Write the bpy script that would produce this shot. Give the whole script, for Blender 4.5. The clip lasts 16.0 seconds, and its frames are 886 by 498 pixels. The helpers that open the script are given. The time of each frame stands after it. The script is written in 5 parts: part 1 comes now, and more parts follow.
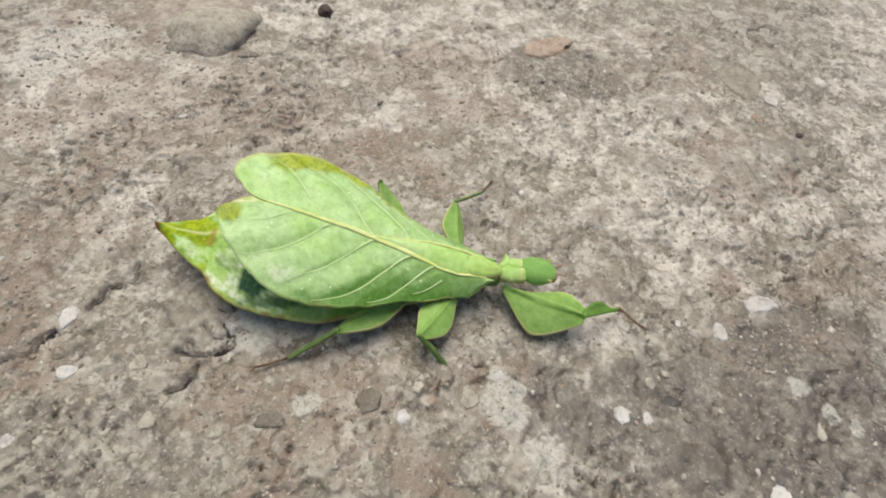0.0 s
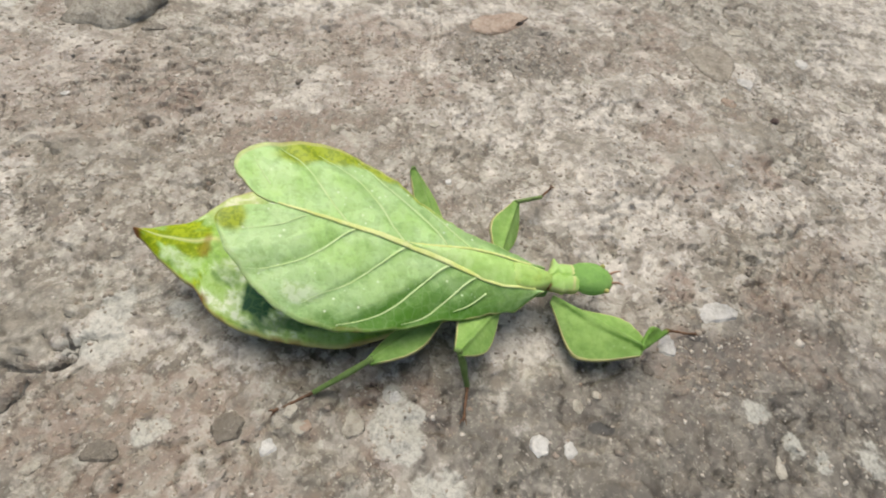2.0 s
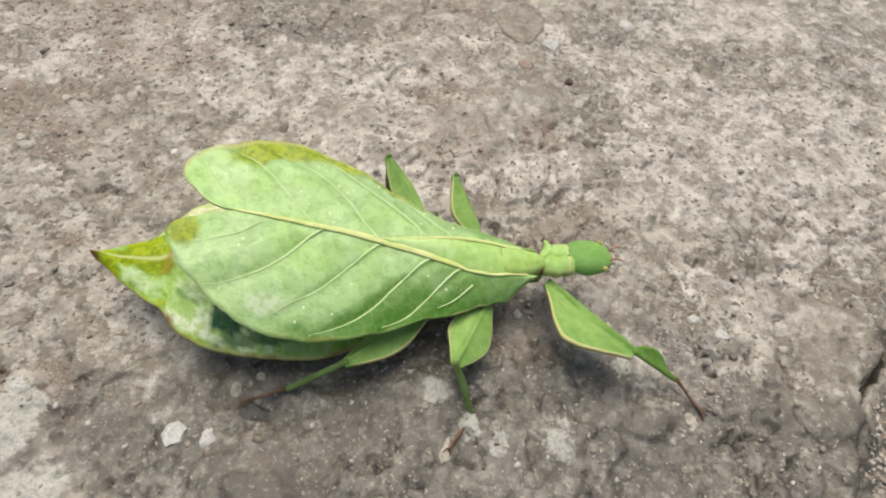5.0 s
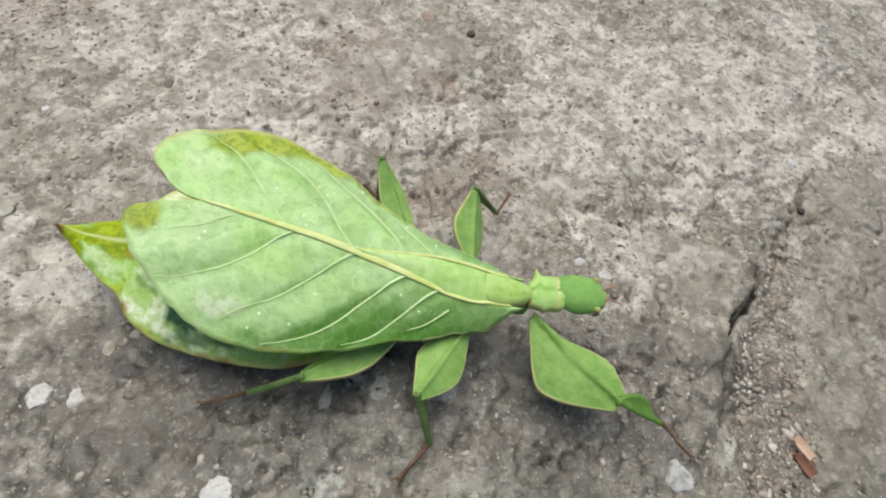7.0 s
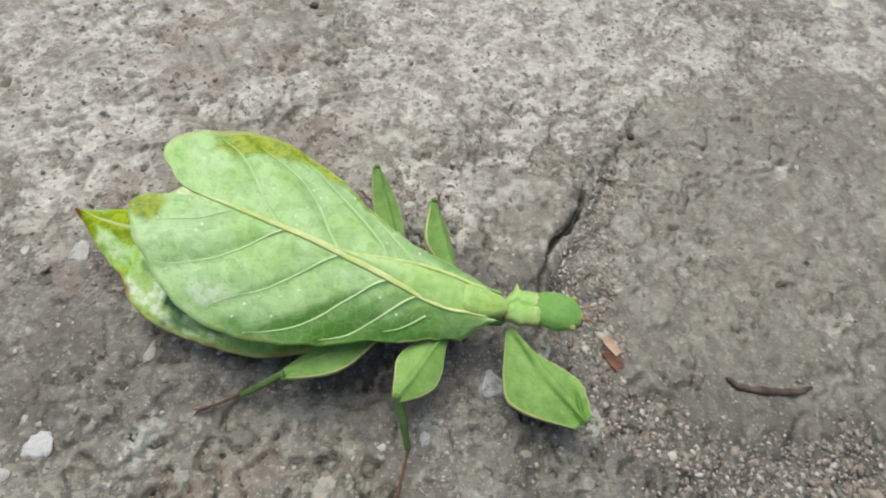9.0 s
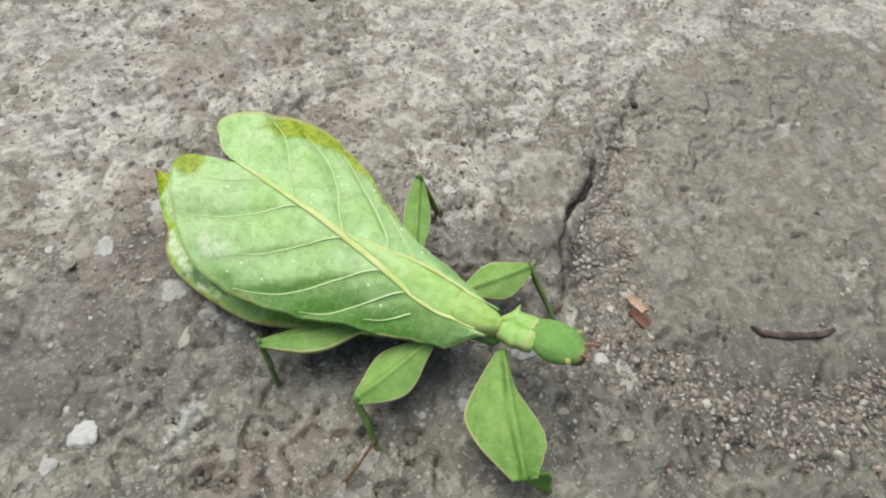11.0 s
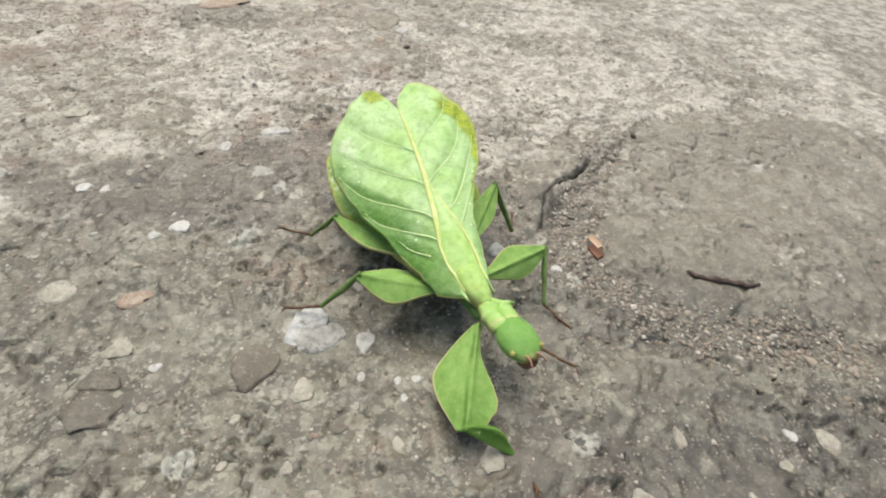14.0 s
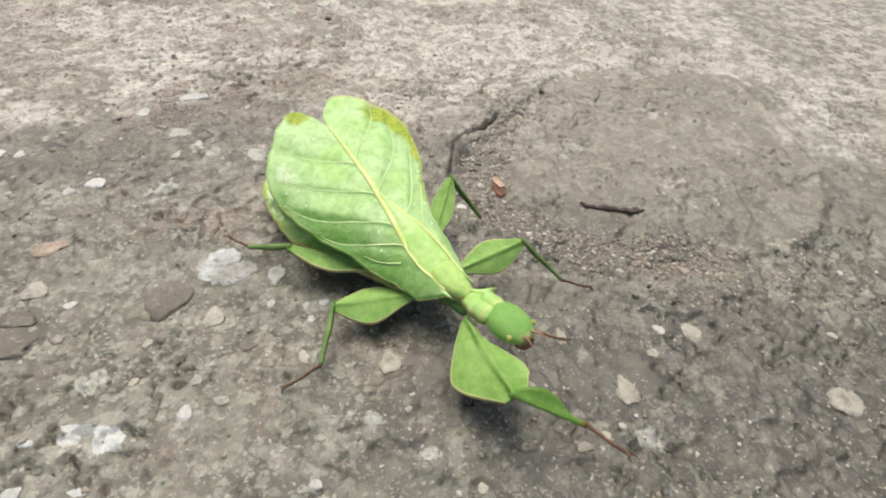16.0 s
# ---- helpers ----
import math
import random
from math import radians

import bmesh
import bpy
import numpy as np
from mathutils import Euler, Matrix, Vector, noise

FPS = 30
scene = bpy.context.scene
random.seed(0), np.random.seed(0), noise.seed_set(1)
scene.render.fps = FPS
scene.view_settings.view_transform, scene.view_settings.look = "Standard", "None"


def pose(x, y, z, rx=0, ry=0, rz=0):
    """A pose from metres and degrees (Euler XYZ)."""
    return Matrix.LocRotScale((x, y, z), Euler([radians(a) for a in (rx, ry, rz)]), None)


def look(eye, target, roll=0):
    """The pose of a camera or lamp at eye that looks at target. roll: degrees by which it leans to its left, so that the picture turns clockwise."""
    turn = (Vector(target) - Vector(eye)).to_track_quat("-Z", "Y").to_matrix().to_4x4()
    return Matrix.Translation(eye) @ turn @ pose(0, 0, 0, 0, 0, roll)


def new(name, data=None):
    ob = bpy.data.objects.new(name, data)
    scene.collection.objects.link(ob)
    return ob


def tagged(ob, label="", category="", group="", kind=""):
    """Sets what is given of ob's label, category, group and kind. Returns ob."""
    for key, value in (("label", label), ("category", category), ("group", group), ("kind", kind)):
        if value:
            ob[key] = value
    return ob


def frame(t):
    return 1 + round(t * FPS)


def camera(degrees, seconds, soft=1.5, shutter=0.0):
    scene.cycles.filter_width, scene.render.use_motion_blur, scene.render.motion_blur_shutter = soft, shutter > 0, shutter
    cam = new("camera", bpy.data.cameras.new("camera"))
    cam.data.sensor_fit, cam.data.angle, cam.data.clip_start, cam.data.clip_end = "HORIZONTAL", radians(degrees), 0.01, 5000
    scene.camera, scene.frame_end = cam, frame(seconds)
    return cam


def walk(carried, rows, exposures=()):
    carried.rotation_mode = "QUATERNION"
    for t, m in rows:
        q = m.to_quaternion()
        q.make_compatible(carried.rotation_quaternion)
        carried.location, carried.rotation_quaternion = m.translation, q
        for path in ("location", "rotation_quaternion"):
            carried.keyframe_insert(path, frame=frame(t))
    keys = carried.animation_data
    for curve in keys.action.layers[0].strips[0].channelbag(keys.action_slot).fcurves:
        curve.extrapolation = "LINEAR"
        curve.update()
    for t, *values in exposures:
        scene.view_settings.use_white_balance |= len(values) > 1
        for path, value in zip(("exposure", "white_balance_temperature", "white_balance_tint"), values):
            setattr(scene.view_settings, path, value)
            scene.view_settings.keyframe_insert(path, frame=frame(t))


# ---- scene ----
cam = camera(79.83, 16.0, soft=2.0)
PATH = [
    (0, 0.02586, 0.01298, 0.09024, 36.219, -6.134, 0.510),
    (0.5, 0.03340, 0.01480, 0.08595, 36.308, -6.057, 0.477),
    (1, 0.03576, 0.01660, 0.08159, 36.409, -6.017, 0.478),
    (1.5, 0.04002, 0.01731, 0.07915, 36.154, -6.020, 0.580),
    (2, 0.04522, 0.02212, 0.07898, 36.223, -6.073, 1.005),
    (2.5, 0.05180, 0.02262, 0.08090, 36.416, -6.035, 0.873),
    (3, 0.05922, 0.02296, 0.08128, 36.312, -6.087, 0.584),
    (3.5, 0.06902, 0.02303, 0.08206, 36.235, -5.914, 0.085),
    (4, 0.07279, 0.02194, 0.08297, 36.190, -5.985, -0.220),
    (4.5, 0.08068, 0.02342, 0.07942, 35.993, -5.826, -0.298),
    (5, 0.09700, 0.02392, 0.07497, 35.736, -5.404, -0.394),
    (5.2, 0.10254, 0.02531, 0.07499, 35.351, -5.333, -0.421),
    (7.3, 0.10925, 0.01757, 0.07415, 32.628, -7.738, -5.407),
    (7.5, 0.10970, 0.01533, 0.07830, 32.058, -6.797, -5.745),
    (8, 0.11752, 0.01578, 0.07458, 31.204, -7.377, -7.798),
    (8.5, 0.13244, 0.00897, 0.07881, 32.598, -5.859, -10.079),
    (9, 0.13425, 0.00780, 0.07785, 32.775, -5.249, -11.224),
    (9.5, 0.13218, 0.00558, 0.07463, 32.915, -5.010, -13.082),
    (10, 0.12794, 0.00832, 0.07069, 32.688, -4.888, -14.952),
    (10.2, 0.12985, 0.00739, 0.07167, 32.633, -4.299, -15.090),
    (12.3, 0.12584, -0.02116, 0.07675, 41.255, -2.444, -14.375),
    (12.5, 0.12682, -0.02913, 0.07471, 43.301, -2.346, -13.022),
    (13, 0.12858, -0.03223, 0.06995, 46.728, -3.081, -6.128),
    (13.5, 0.13212, -0.04608, 0.06739, 47.743, -4.060, -1.738),
    (14, 0.13510, -0.04738, 0.07012, 47.732, -4.365, -1.795),
    (14.5, 0.13909, -0.05102, 0.06901, 48.158, -4.655, -3.527),
    (15, 0.14031, -0.05307, 0.06892, 48.074, -4.693, -4.410),
    (15.5, 0.14464, -0.05535, 0.06765, 48.140, -4.691, -4.863),
    (16, 0.14541, -0.06108, 0.06795, 47.472, -4.526, -6.815),
]
walk(cam, [(t, pose(x, y, z, rx, ry, rz)) for t, x, y, z, rx, ry, rz in PATH],
     exposures=[(0.0, -0.29, 6750, 6), (5.0, -0.28, 6750, 7), (7.5, -0.34, 6300, 4), (10.0, -0.42, 6200, 3), (12.5, -0.22, 6550, 3), (16.0, -0.06, 6650, 5)])

# ---- daylight: bright haze, light from ahead and above ----
world = bpy.data.worlds.new("sky")
scene.world = world
world.use_nodes = True
wn = world.node_tree.nodes
sky = wn.new("ShaderNodeTexSky")
sky.sky_type, sky.sun_disc = "NISHITA", False
sky.sun_elevation, sky.sun_rotation = radians(66), radians(-15)
sky.air_density, sky.dust_density, sky.ozone_density = 1.0, 6.0, 0.6
world.node_tree.links.new(sky.outputs[0], wn["Background"].inputs[0])
wn["Background"].inputs[1].default_value = 0.145
sun = new("sun", bpy.data.lights.new("sun", "SUN"))
sun.data.energy, sun.data.angle, sun.data.color = 2.6, radians(48), (1.0, 0.955, 0.89)
sun.matrix_world = look((-0.012, 0.045, 0.19), (0.0, 0.0, 0.0))

MM = 0.001


# ---- materials ----
def shader(name, rough=0.8, coat=0.0, spec=0.4):
    m = bpy.data.materials.new(name)
    m.use_nodes = True
    b = m.node_tree.nodes["Principled BSDF"]
    b.inputs["Roughness"].default_value = rough
    b.inputs["Specular IOR Level"].default_value = spec
    b.inputs["Coat Weight"].default_value = coat
    b.inputs["Coat Roughness"].default_value = 0.25
    return m, m.node_tree.nodes, m.node_tree.links, b


def blend(nodes, links, fac, a, b, mode="MIX"):
    n = nodes.new("ShaderNodeMix")
    n.data_type, n.blend_type = "RGBA", mode
    for key, v in ((0, fac), (6, a), (7, b)):
        if isinstance(v, (int, float)):
            n.inputs[key].default_value = v
        elif isinstance(v, tuple):
            n.inputs[key].default_value = (*v, 1)
        else:
            links.new(v, n.inputs[key])
    return n.outputs[2]


def fractal(nodes, links, scale, detail=4, rough=0.6, vector=None, distort=0.0):
    n = nodes.new("ShaderNodeTexNoise")
    n.inputs["Scale"].default_value, n.inputs["Detail"].default_value = scale, detail
    n.inputs["Roughness"].default_value, n.inputs["Distortion"].default_value = rough, distort
    if vector:
        links.new(vector, n.inputs["Vector"])
    return n.outputs[0]


def ramp(nodes, links, fac, lo, hi, a=0.0, b=1.0):
    n = nodes.new("ShaderNodeMapRange")
    n.interpolation_type = "SMOOTHSTEP"
    links.new(fac, n.inputs[0])
    for i, v in enumerate((lo, hi, a, b)):
        n.inputs[i + 1].default_value = v
    return n.outputs[0]


def calc(nodes, links, op, a, b):
    n = nodes.new("ShaderNodeMath")
    n.operation = op
    for i, v in enumerate((a, b)):
        if isinstance(v, (int, float)):
            n.inputs[i].default_value = v
        else:
            links.new(v, n.inputs[i])
    return n.outputs[0]


def attr(nodes, name):
    n = nodes.new("ShaderNodeAttribute")
    n.attribute_name = name
    return n.outputs["Fac"]


def coords(nodes):
    return nodes.new("ShaderNodeTexCoord").outputs["Object"]


def bump(nodes, links, height, strength, dist, bsdf):
    n = nodes.new("ShaderNodeBump")
    n.inputs["Strength"].default_value, n.inputs["Distance"].default_value = strength, dist
    links.new(height, n.inputs["Height"])
    links.new(n.outputs[0], bsdf.inputs["Normal"])


def place(nodes):
    return nodes.new("ShaderNodeNewGeometry").outputs["Position"]


def shifted(nodes, links, v, scale, amount):
    """The place, pushed about by noise so that cells come out ragged."""
    n = nodes.new("ShaderNodeTexNoise")
    n.inputs["Scale"].default_value, n.inputs["Detail"].default_value = scale, 4
    links.new(v, n.inputs["Vector"])
    s = nodes.new("ShaderNodeVectorMath")
    s.operation = "MULTIPLY_ADD"
    links.new(n.outputs["Color"], s.inputs[0])
    s.inputs[1].default_value = (amount, amount, amount)
    links.new(v, s.inputs[2])
    return s.outputs[0]


def cells(nodes, links, v, scale):
    """Broken fragments: a random value per cell and the distance to its edge."""
    c = nodes.new("ShaderNodeTexVoronoi")
    c.inputs["Scale"].default_value = scale
    links.new(v, c.inputs["Vector"])
    e = nodes.new("ShaderNodeTexVoronoi")
    e.feature = "DISTANCE_TO_EDGE"
    e.inputs["Scale"].default_value = scale
    links.new(v, e.inputs["Vector"])
    s = nodes.new("ShaderNodeSeparateColor")
    links.new(c.outputs["Color"], s.inputs[0])
    return s.outputs[0], s.outputs[1], e.outputs["Distance"]


def ground_material():
    m, nd, lk, b = shader("weathered_concrete", 0.46, spec=1.0)
    v = place(nd)
    broad = fractal(nd, lk, 26, 5, 0.6, v)
    mid = fractal(nd, lk, 120, 7, 0.7, v)
    fine = fractal(nd, lk, 480, 6, 0.75, v)
    grain = fractal(nd, lk, 1500, 4, 0.75, v)
    slab = attr(nd, "slab")
    rough = calc(nd, lk, "SUBTRACT", 1.0, calc(nd, lk, "MULTIPLY", slab, 0.35))
    c = blend(nd, lk, ramp(nd, lk, broad, 0.36, 0.64), (0.120, 0.096, 0.066), (0.185, 0.154, 0.110))
    c = blend(nd, lk, ramp(nd, lk, mid, 0.52, 0.59, 0, 0.5), c, (0.28, 0.255, 0.208))
    c = blend(nd, lk, ramp(nd, lk, mid, 0.45, 0.38, 0, 0.65), c, (0.115, 0.097, 0.072))
    # fragments of stone and sand set in the paste, in five sizes
    for scale, push, cut, most in ((75, 0.010, 0.76, 0.5), (150, 0.006, 0.74, 0.7), (330, 0.0026, 0.66, 0.8), (720, 0.0010, 0.66, 0.9), (1500, 0.0004, 0.74, 0.9)):
        hue, pick, rim = cells(nd, lk, shifted(nd, lk, v, scale * 1.6, push), scale)
        inside = ramp(nd, lk, rim, 0.05, 0.13)
        light = calc(nd, lk, "MULTIPLY", inside, ramp(nd, lk, pick, cut, cut + 0.05, 0, most))
        dark = calc(nd, lk, "MULTIPLY", inside, ramp(nd, lk, pick, 0.20, 0.15, 0, 0.5))
        c = blend(nd, lk, calc(nd, lk, "MULTIPLY", light, rough), c, blend(nd, lk, hue, (0.30, 0.275, 0.225), (0.70, 0.68, 0.615)))
        c = blend(nd, lk, dark, c, blend(nd, lk, hue, (0.085, 0.074, 0.060), (0.15, 0.133, 0.108)))
    flaky = attr(nd, "flaky")
    # where not flaky the colour is multiplied darker, as shade on the near strip
    c = blend(nd, lk, 1.0, c, blend(nd, lk, flaky, (0.665, 0.69, 0.645), (1.0, 1.0, 1.0)), "MULTIPLY")
    # pale crust with a ragged, broken edge
    ragged = calc(nd, lk, "ADD", calc(nd, lk, "MULTIPLY", mid, 1.1), calc(nd, lk, "MULTIPLY", fine, 0.7))
    edge = calc(nd, lk, "ADD", calc(nd, lk, "MULTIPLY", attr(nd, "crust"), 1.12), calc(nd, lk, "SUBTRACT", ragged, 0.9))
    crust = calc(nd, lk, "MULTIPLY", ramp(nd, lk, edge, 0.47, 0.53, 0, 0.95), ramp(nd, lk, fine, 0.33, 0.42, 0.5, 1.0))
    c = blend(nd, lk, crust, c, blend(nd, lk, ramp(nd, lk, fine, 0.38, 0.62), (0.46, 0.425, 0.40), (0.80, 0.765, 0.765)))
    # flakes lying in and on the crust
    strewn = calc(nd, lk, "MULTIPLY", rough, ramp(nd, lk, attr(nd, "crust"), 0.0, 0.5, 0.3, 1.0))
    for scale, push, lo, hi in ((210, 0.0045, 0.24, 0.74), (520, 0.0016, 0.22, 0.76)):
        hue, pick, rim = cells(nd, lk, shifted(nd, lk, v, scale * 2.1, push), scale)
        inside = ramp(nd, lk, rim, 0.04, 0.10)
        c = blend(nd, lk, calc(nd, lk, "MULTIPLY", inside, ramp(nd, lk, pick, lo, lo - 0.04, 0, 0.45)), c, blend(nd, lk, hue, (0.125, 0.10, 0.072), (0.26, 0.22, 0.17)))
        c = blend(nd, lk, calc(nd, lk, "MULTIPLY", calc(nd, lk, "MULTIPLY", inside, strewn), ramp(nd, lk, pick, hi, hi + 0.04, 0, 0.85)), c, blend(nd, lk, hue, (0.42, 0.385, 0.335), (0.82, 0.79, 0.75)))
    # ragged scabs of crust, a few millimetres wide, and bare tan paste between them
    scab = fractal(nd, lk, 170, 7, 0.62, shifted(nd, lk, v, 240, 0.0022))
    where = calc(nd, lk, "MULTIPLY", flaky, calc(nd, lk, "MULTIPLY", rough, ramp(nd, lk, attr(nd, "crust"), 0.0, 0.6, 0.45, 1.0)))
    bare = calc(nd, lk, "MULTIPLY", flaky, ramp(nd, lk, scab, 0.47, 0.44, 0, 0.6))
    c = blend(nd, lk, bare, c, blend(nd, lk, ramp(nd, lk, fine, 0.4, 0.6), (0.20, 0.163, 0.122), (0.33, 0.28, 0.22)))
    c = blend(nd, lk, calc(nd, lk, "MULTIPLY", where, ramp(nd, lk, scab, 0.515, 0.54, 0, 0.8)), c, blend(nd, lk, ramp(nd, lk, fine, 0.38, 0.6), (0.60, 0.56, 0.52), (1.0, 0.96, 0.93)))
    for scale, push, most in ((380, 0.0030, 0.4), (900, 0.0013, 0.5)):
        hue, pick, rim = cells(nd, lk, shifted(nd, lk, v, scale * 1.7, push), scale)
        inside = calc(nd, lk, "MULTIPLY", ramp(nd, lk, rim, 0.02, 0.06), flaky)
        c = blend(nd, lk, calc(nd, lk, "MULTIPLY", calc(nd, lk, "MULTIPLY", inside, rough), ramp(nd, lk, pick, 0.84, 0.87, 0, most)), c, blend(nd, lk, hue, (0.50, 0.46, 0.41), (0.86, 0.83, 0.80)))
        c = blend(nd, lk, calc(nd, lk, "MULTIPLY", inside, ramp(nd, lk, pick, 0.13, 0.10, 0, most)), c, blend(nd, lk, hue, (0.15, 0.12, 0.09), (0.27, 0.21, 0.165)))
    c = blend(nd, lk, calc(nd, lk, "MULTIPLY", slab, ramp(nd, lk, mid, 0.66, 0.42, 0.1, 0.55)), c, blend(nd, lk, ramp(nd, lk, fine, 0.36, 0.66), (0.26, 0.236, 0.198), (0.385, 0.352, 0.30)))
    c = blend(nd, lk, calc(nd, lk, "MULTIPLY", attr(nd, "rust"), ramp(nd, lk, fine, 0.40, 0.56, 0.1, 0.75)), c, (0.275, 0.17, 0.122))
    c = blend(nd, lk, calc(nd, lk, "MULTIPLY", attr(nd, "grit"), ramp(nd, lk, fine, 0.60, 0.44, 0.05, 0.6)), c, (0.095, 0.08, 0.062))
    # near-ground shade painted in: paste multiplied darker between the paler fragments
    near_shade = calc(nd, lk, "MULTIPLY", attr(nd, "painted_dark"), ramp(nd, lk, calc(nd, lk, "ADD", calc(nd, lk, "MULTIPLY", mid, 0.5), calc(nd, lk, "MULTIPLY", fine, 0.5)), 0.62, 0.50, 0.35, 1.0))
    c = blend(nd, lk, calc(nd, lk, "MULTIPLY", near_shade, 0.9), c, blend(nd, lk, 1.0, c, (0.38, 0.363, 0.34), "MULTIPLY"))
    spot = calc(nd, lk, "ADD", calc(nd, lk, "MULTIPLY", attr(nd, "lichen"), 0.85), calc(nd, lk, "ADD", calc(nd, lk, "SUBTRACT", mid, 0.5), calc(nd, lk, "MULTIPLY", calc(nd, lk, "SUBTRACT", fine, 0.5), 1.2)))
    c = blend(nd, lk, ramp(nd, lk, spot, 0.42, 0.72, 0, 0.72), c, blend(nd, lk, ramp(nd, lk, grain, 0.4, 0.6), (0.56, 0.575, 0.555), (0.84, 0.85, 0.83)))
    painted_dark = calc(nd, lk, "ADD", attr(nd, "dark"), calc(nd, lk, "MULTIPLY", calc(nd, lk, "SUBTRACT", fine, 0.5), 0.8))
    c = blend(nd, lk, ramp(nd, lk, painted_dark, 0.36, 0.50, 0, 0.95), c, (0.022, 0.018, 0.014))
    c = blend(nd, lk, calc(nd, lk, "MULTIPLY", rough, ramp(nd, lk, fine, 0.43, 0.33, 0, 0.18)), c, (0.085, 0.07, 0.052))
    c = blend(nd, lk, calc(nd, lk, "MULTIPLY", rough, ramp(nd, lk, grain, 0.46, 0.34, 0, 0.25)), c, (0.10, 0.085, 0.064))
    c = blend(nd, lk, ramp(nd, lk, grain, 0.57, 0.68, 0, 0.75), c, (0.66, 0.63, 0.57))
    c = blend(nd, lk, 1.0, c, (0.61, 0.60, 0.555), "MULTIPLY")
    chalk = calc(nd, lk, "ADD", attr(nd, "chalk"), calc(nd, lk, "ADD", calc(nd, lk, "MULTIPLY", calc(nd, lk, "SUBTRACT", mid, 0.5), 0.9), calc(nd, lk, "MULTIPLY", calc(nd, lk, "SUBTRACT", fine, 0.5), 1.5)))
    c = blend(nd, lk, ramp(nd, lk, chalk, 0.50, 0.58, 0, 0.9), c, blend(nd, lk, ramp(nd, lk, grain, 0.4, 0.6), (0.42, 0.425, 0.415), (0.58, 0.59, 0.58)))
    lk.new(c, b.inputs["Base Color"])
    h = calc(nd, lk, "ADD", calc(nd, lk, "MULTIPLY", fine, 0.55), calc(nd, lk, "MULTIPLY", grain, 0.35))
    bump(nd, lk, h, 0.65, 0.0008, b)
    return m


def stone_material(name, a, c2, rough=0.62, dull=0.4):
    m, nd, lk, b = shader(name, rough, spec=0.45)
    v = place(nd)
    info = nd.new("ShaderNodeObjectInfo").outputs["Random"]
    n1, n2 = fractal(nd, lk, 260, 6, 0.7, v), fractal(nd, lk, 900, 5, 0.75, v)
    c = blend(nd, lk, ramp(nd, lk, n1, 0.36, 0.64), a, c2)
    c = blend(nd, lk, calc(nd, lk, "MULTIPLY", info, dull), c, (0.25, 0.22, 0.175))
    c = blend(nd, lk, ramp(nd, lk, n1, 0.45, 0.34, 0, 0.15 + 0.9 * dull), c, (0.17, 0.146, 0.11))
    c = blend(nd, lk, ramp(nd, lk, n2, 0.50, 0.36, 0, 0.15 + 0.9 * dull), c, (0.12, 0.10, 0.078))
    c = blend(nd, lk, ramp(nd, lk, n2, 0.56, 0.68, 0, 0.5), c, (0.56, 0.53, 0.47))
    lk.new(c, b.inputs["Base Color"])
    bump(nd, lk, calc(nd, lk, "ADD", calc(nd, lk, "MULTIPLY", n1, 0.6), calc(nd, lk, "MULTIPLY", n2, 0.4)), 1.0, 0.0012, b)
    return m


def grit_material():
    m, nd, lk, b = shader("loose_grit", 0.8, spec=0.35)
    r = nd.new("ShaderNodeNewGeometry").outputs["Random Per Island"]
    cr = nd.new("ShaderNodeValToRGB")
    lk.new(r, cr.inputs[0])
    e = cr.color_ramp.elements
    e[0].color, e[1].color = (0.19, 0.165, 0.138, 1), (0.54, 0.51, 0.46, 1)
    for p, col in ((0.30, (0.25, 0.215, 0.178, 1)), (0.55, (0.33, 0.29, 0.24, 1)), (0.66, (0.28, 0.22, 0.175, 1)), (0.82, (0.38, 0.345, 0.30, 1))):
        k = e.new(p)
        k.color = col
    n = fractal(nd, lk, 1500, 3, 0.6, coords(nd))
    c = blend(nd, lk, ramp(nd, lk, n, 0.5, 0.3, 0, 0.35), cr.outputs[0], (0.15, 0.13, 0.108))
    lk.new(c, b.inputs["Base Color"])
    return m


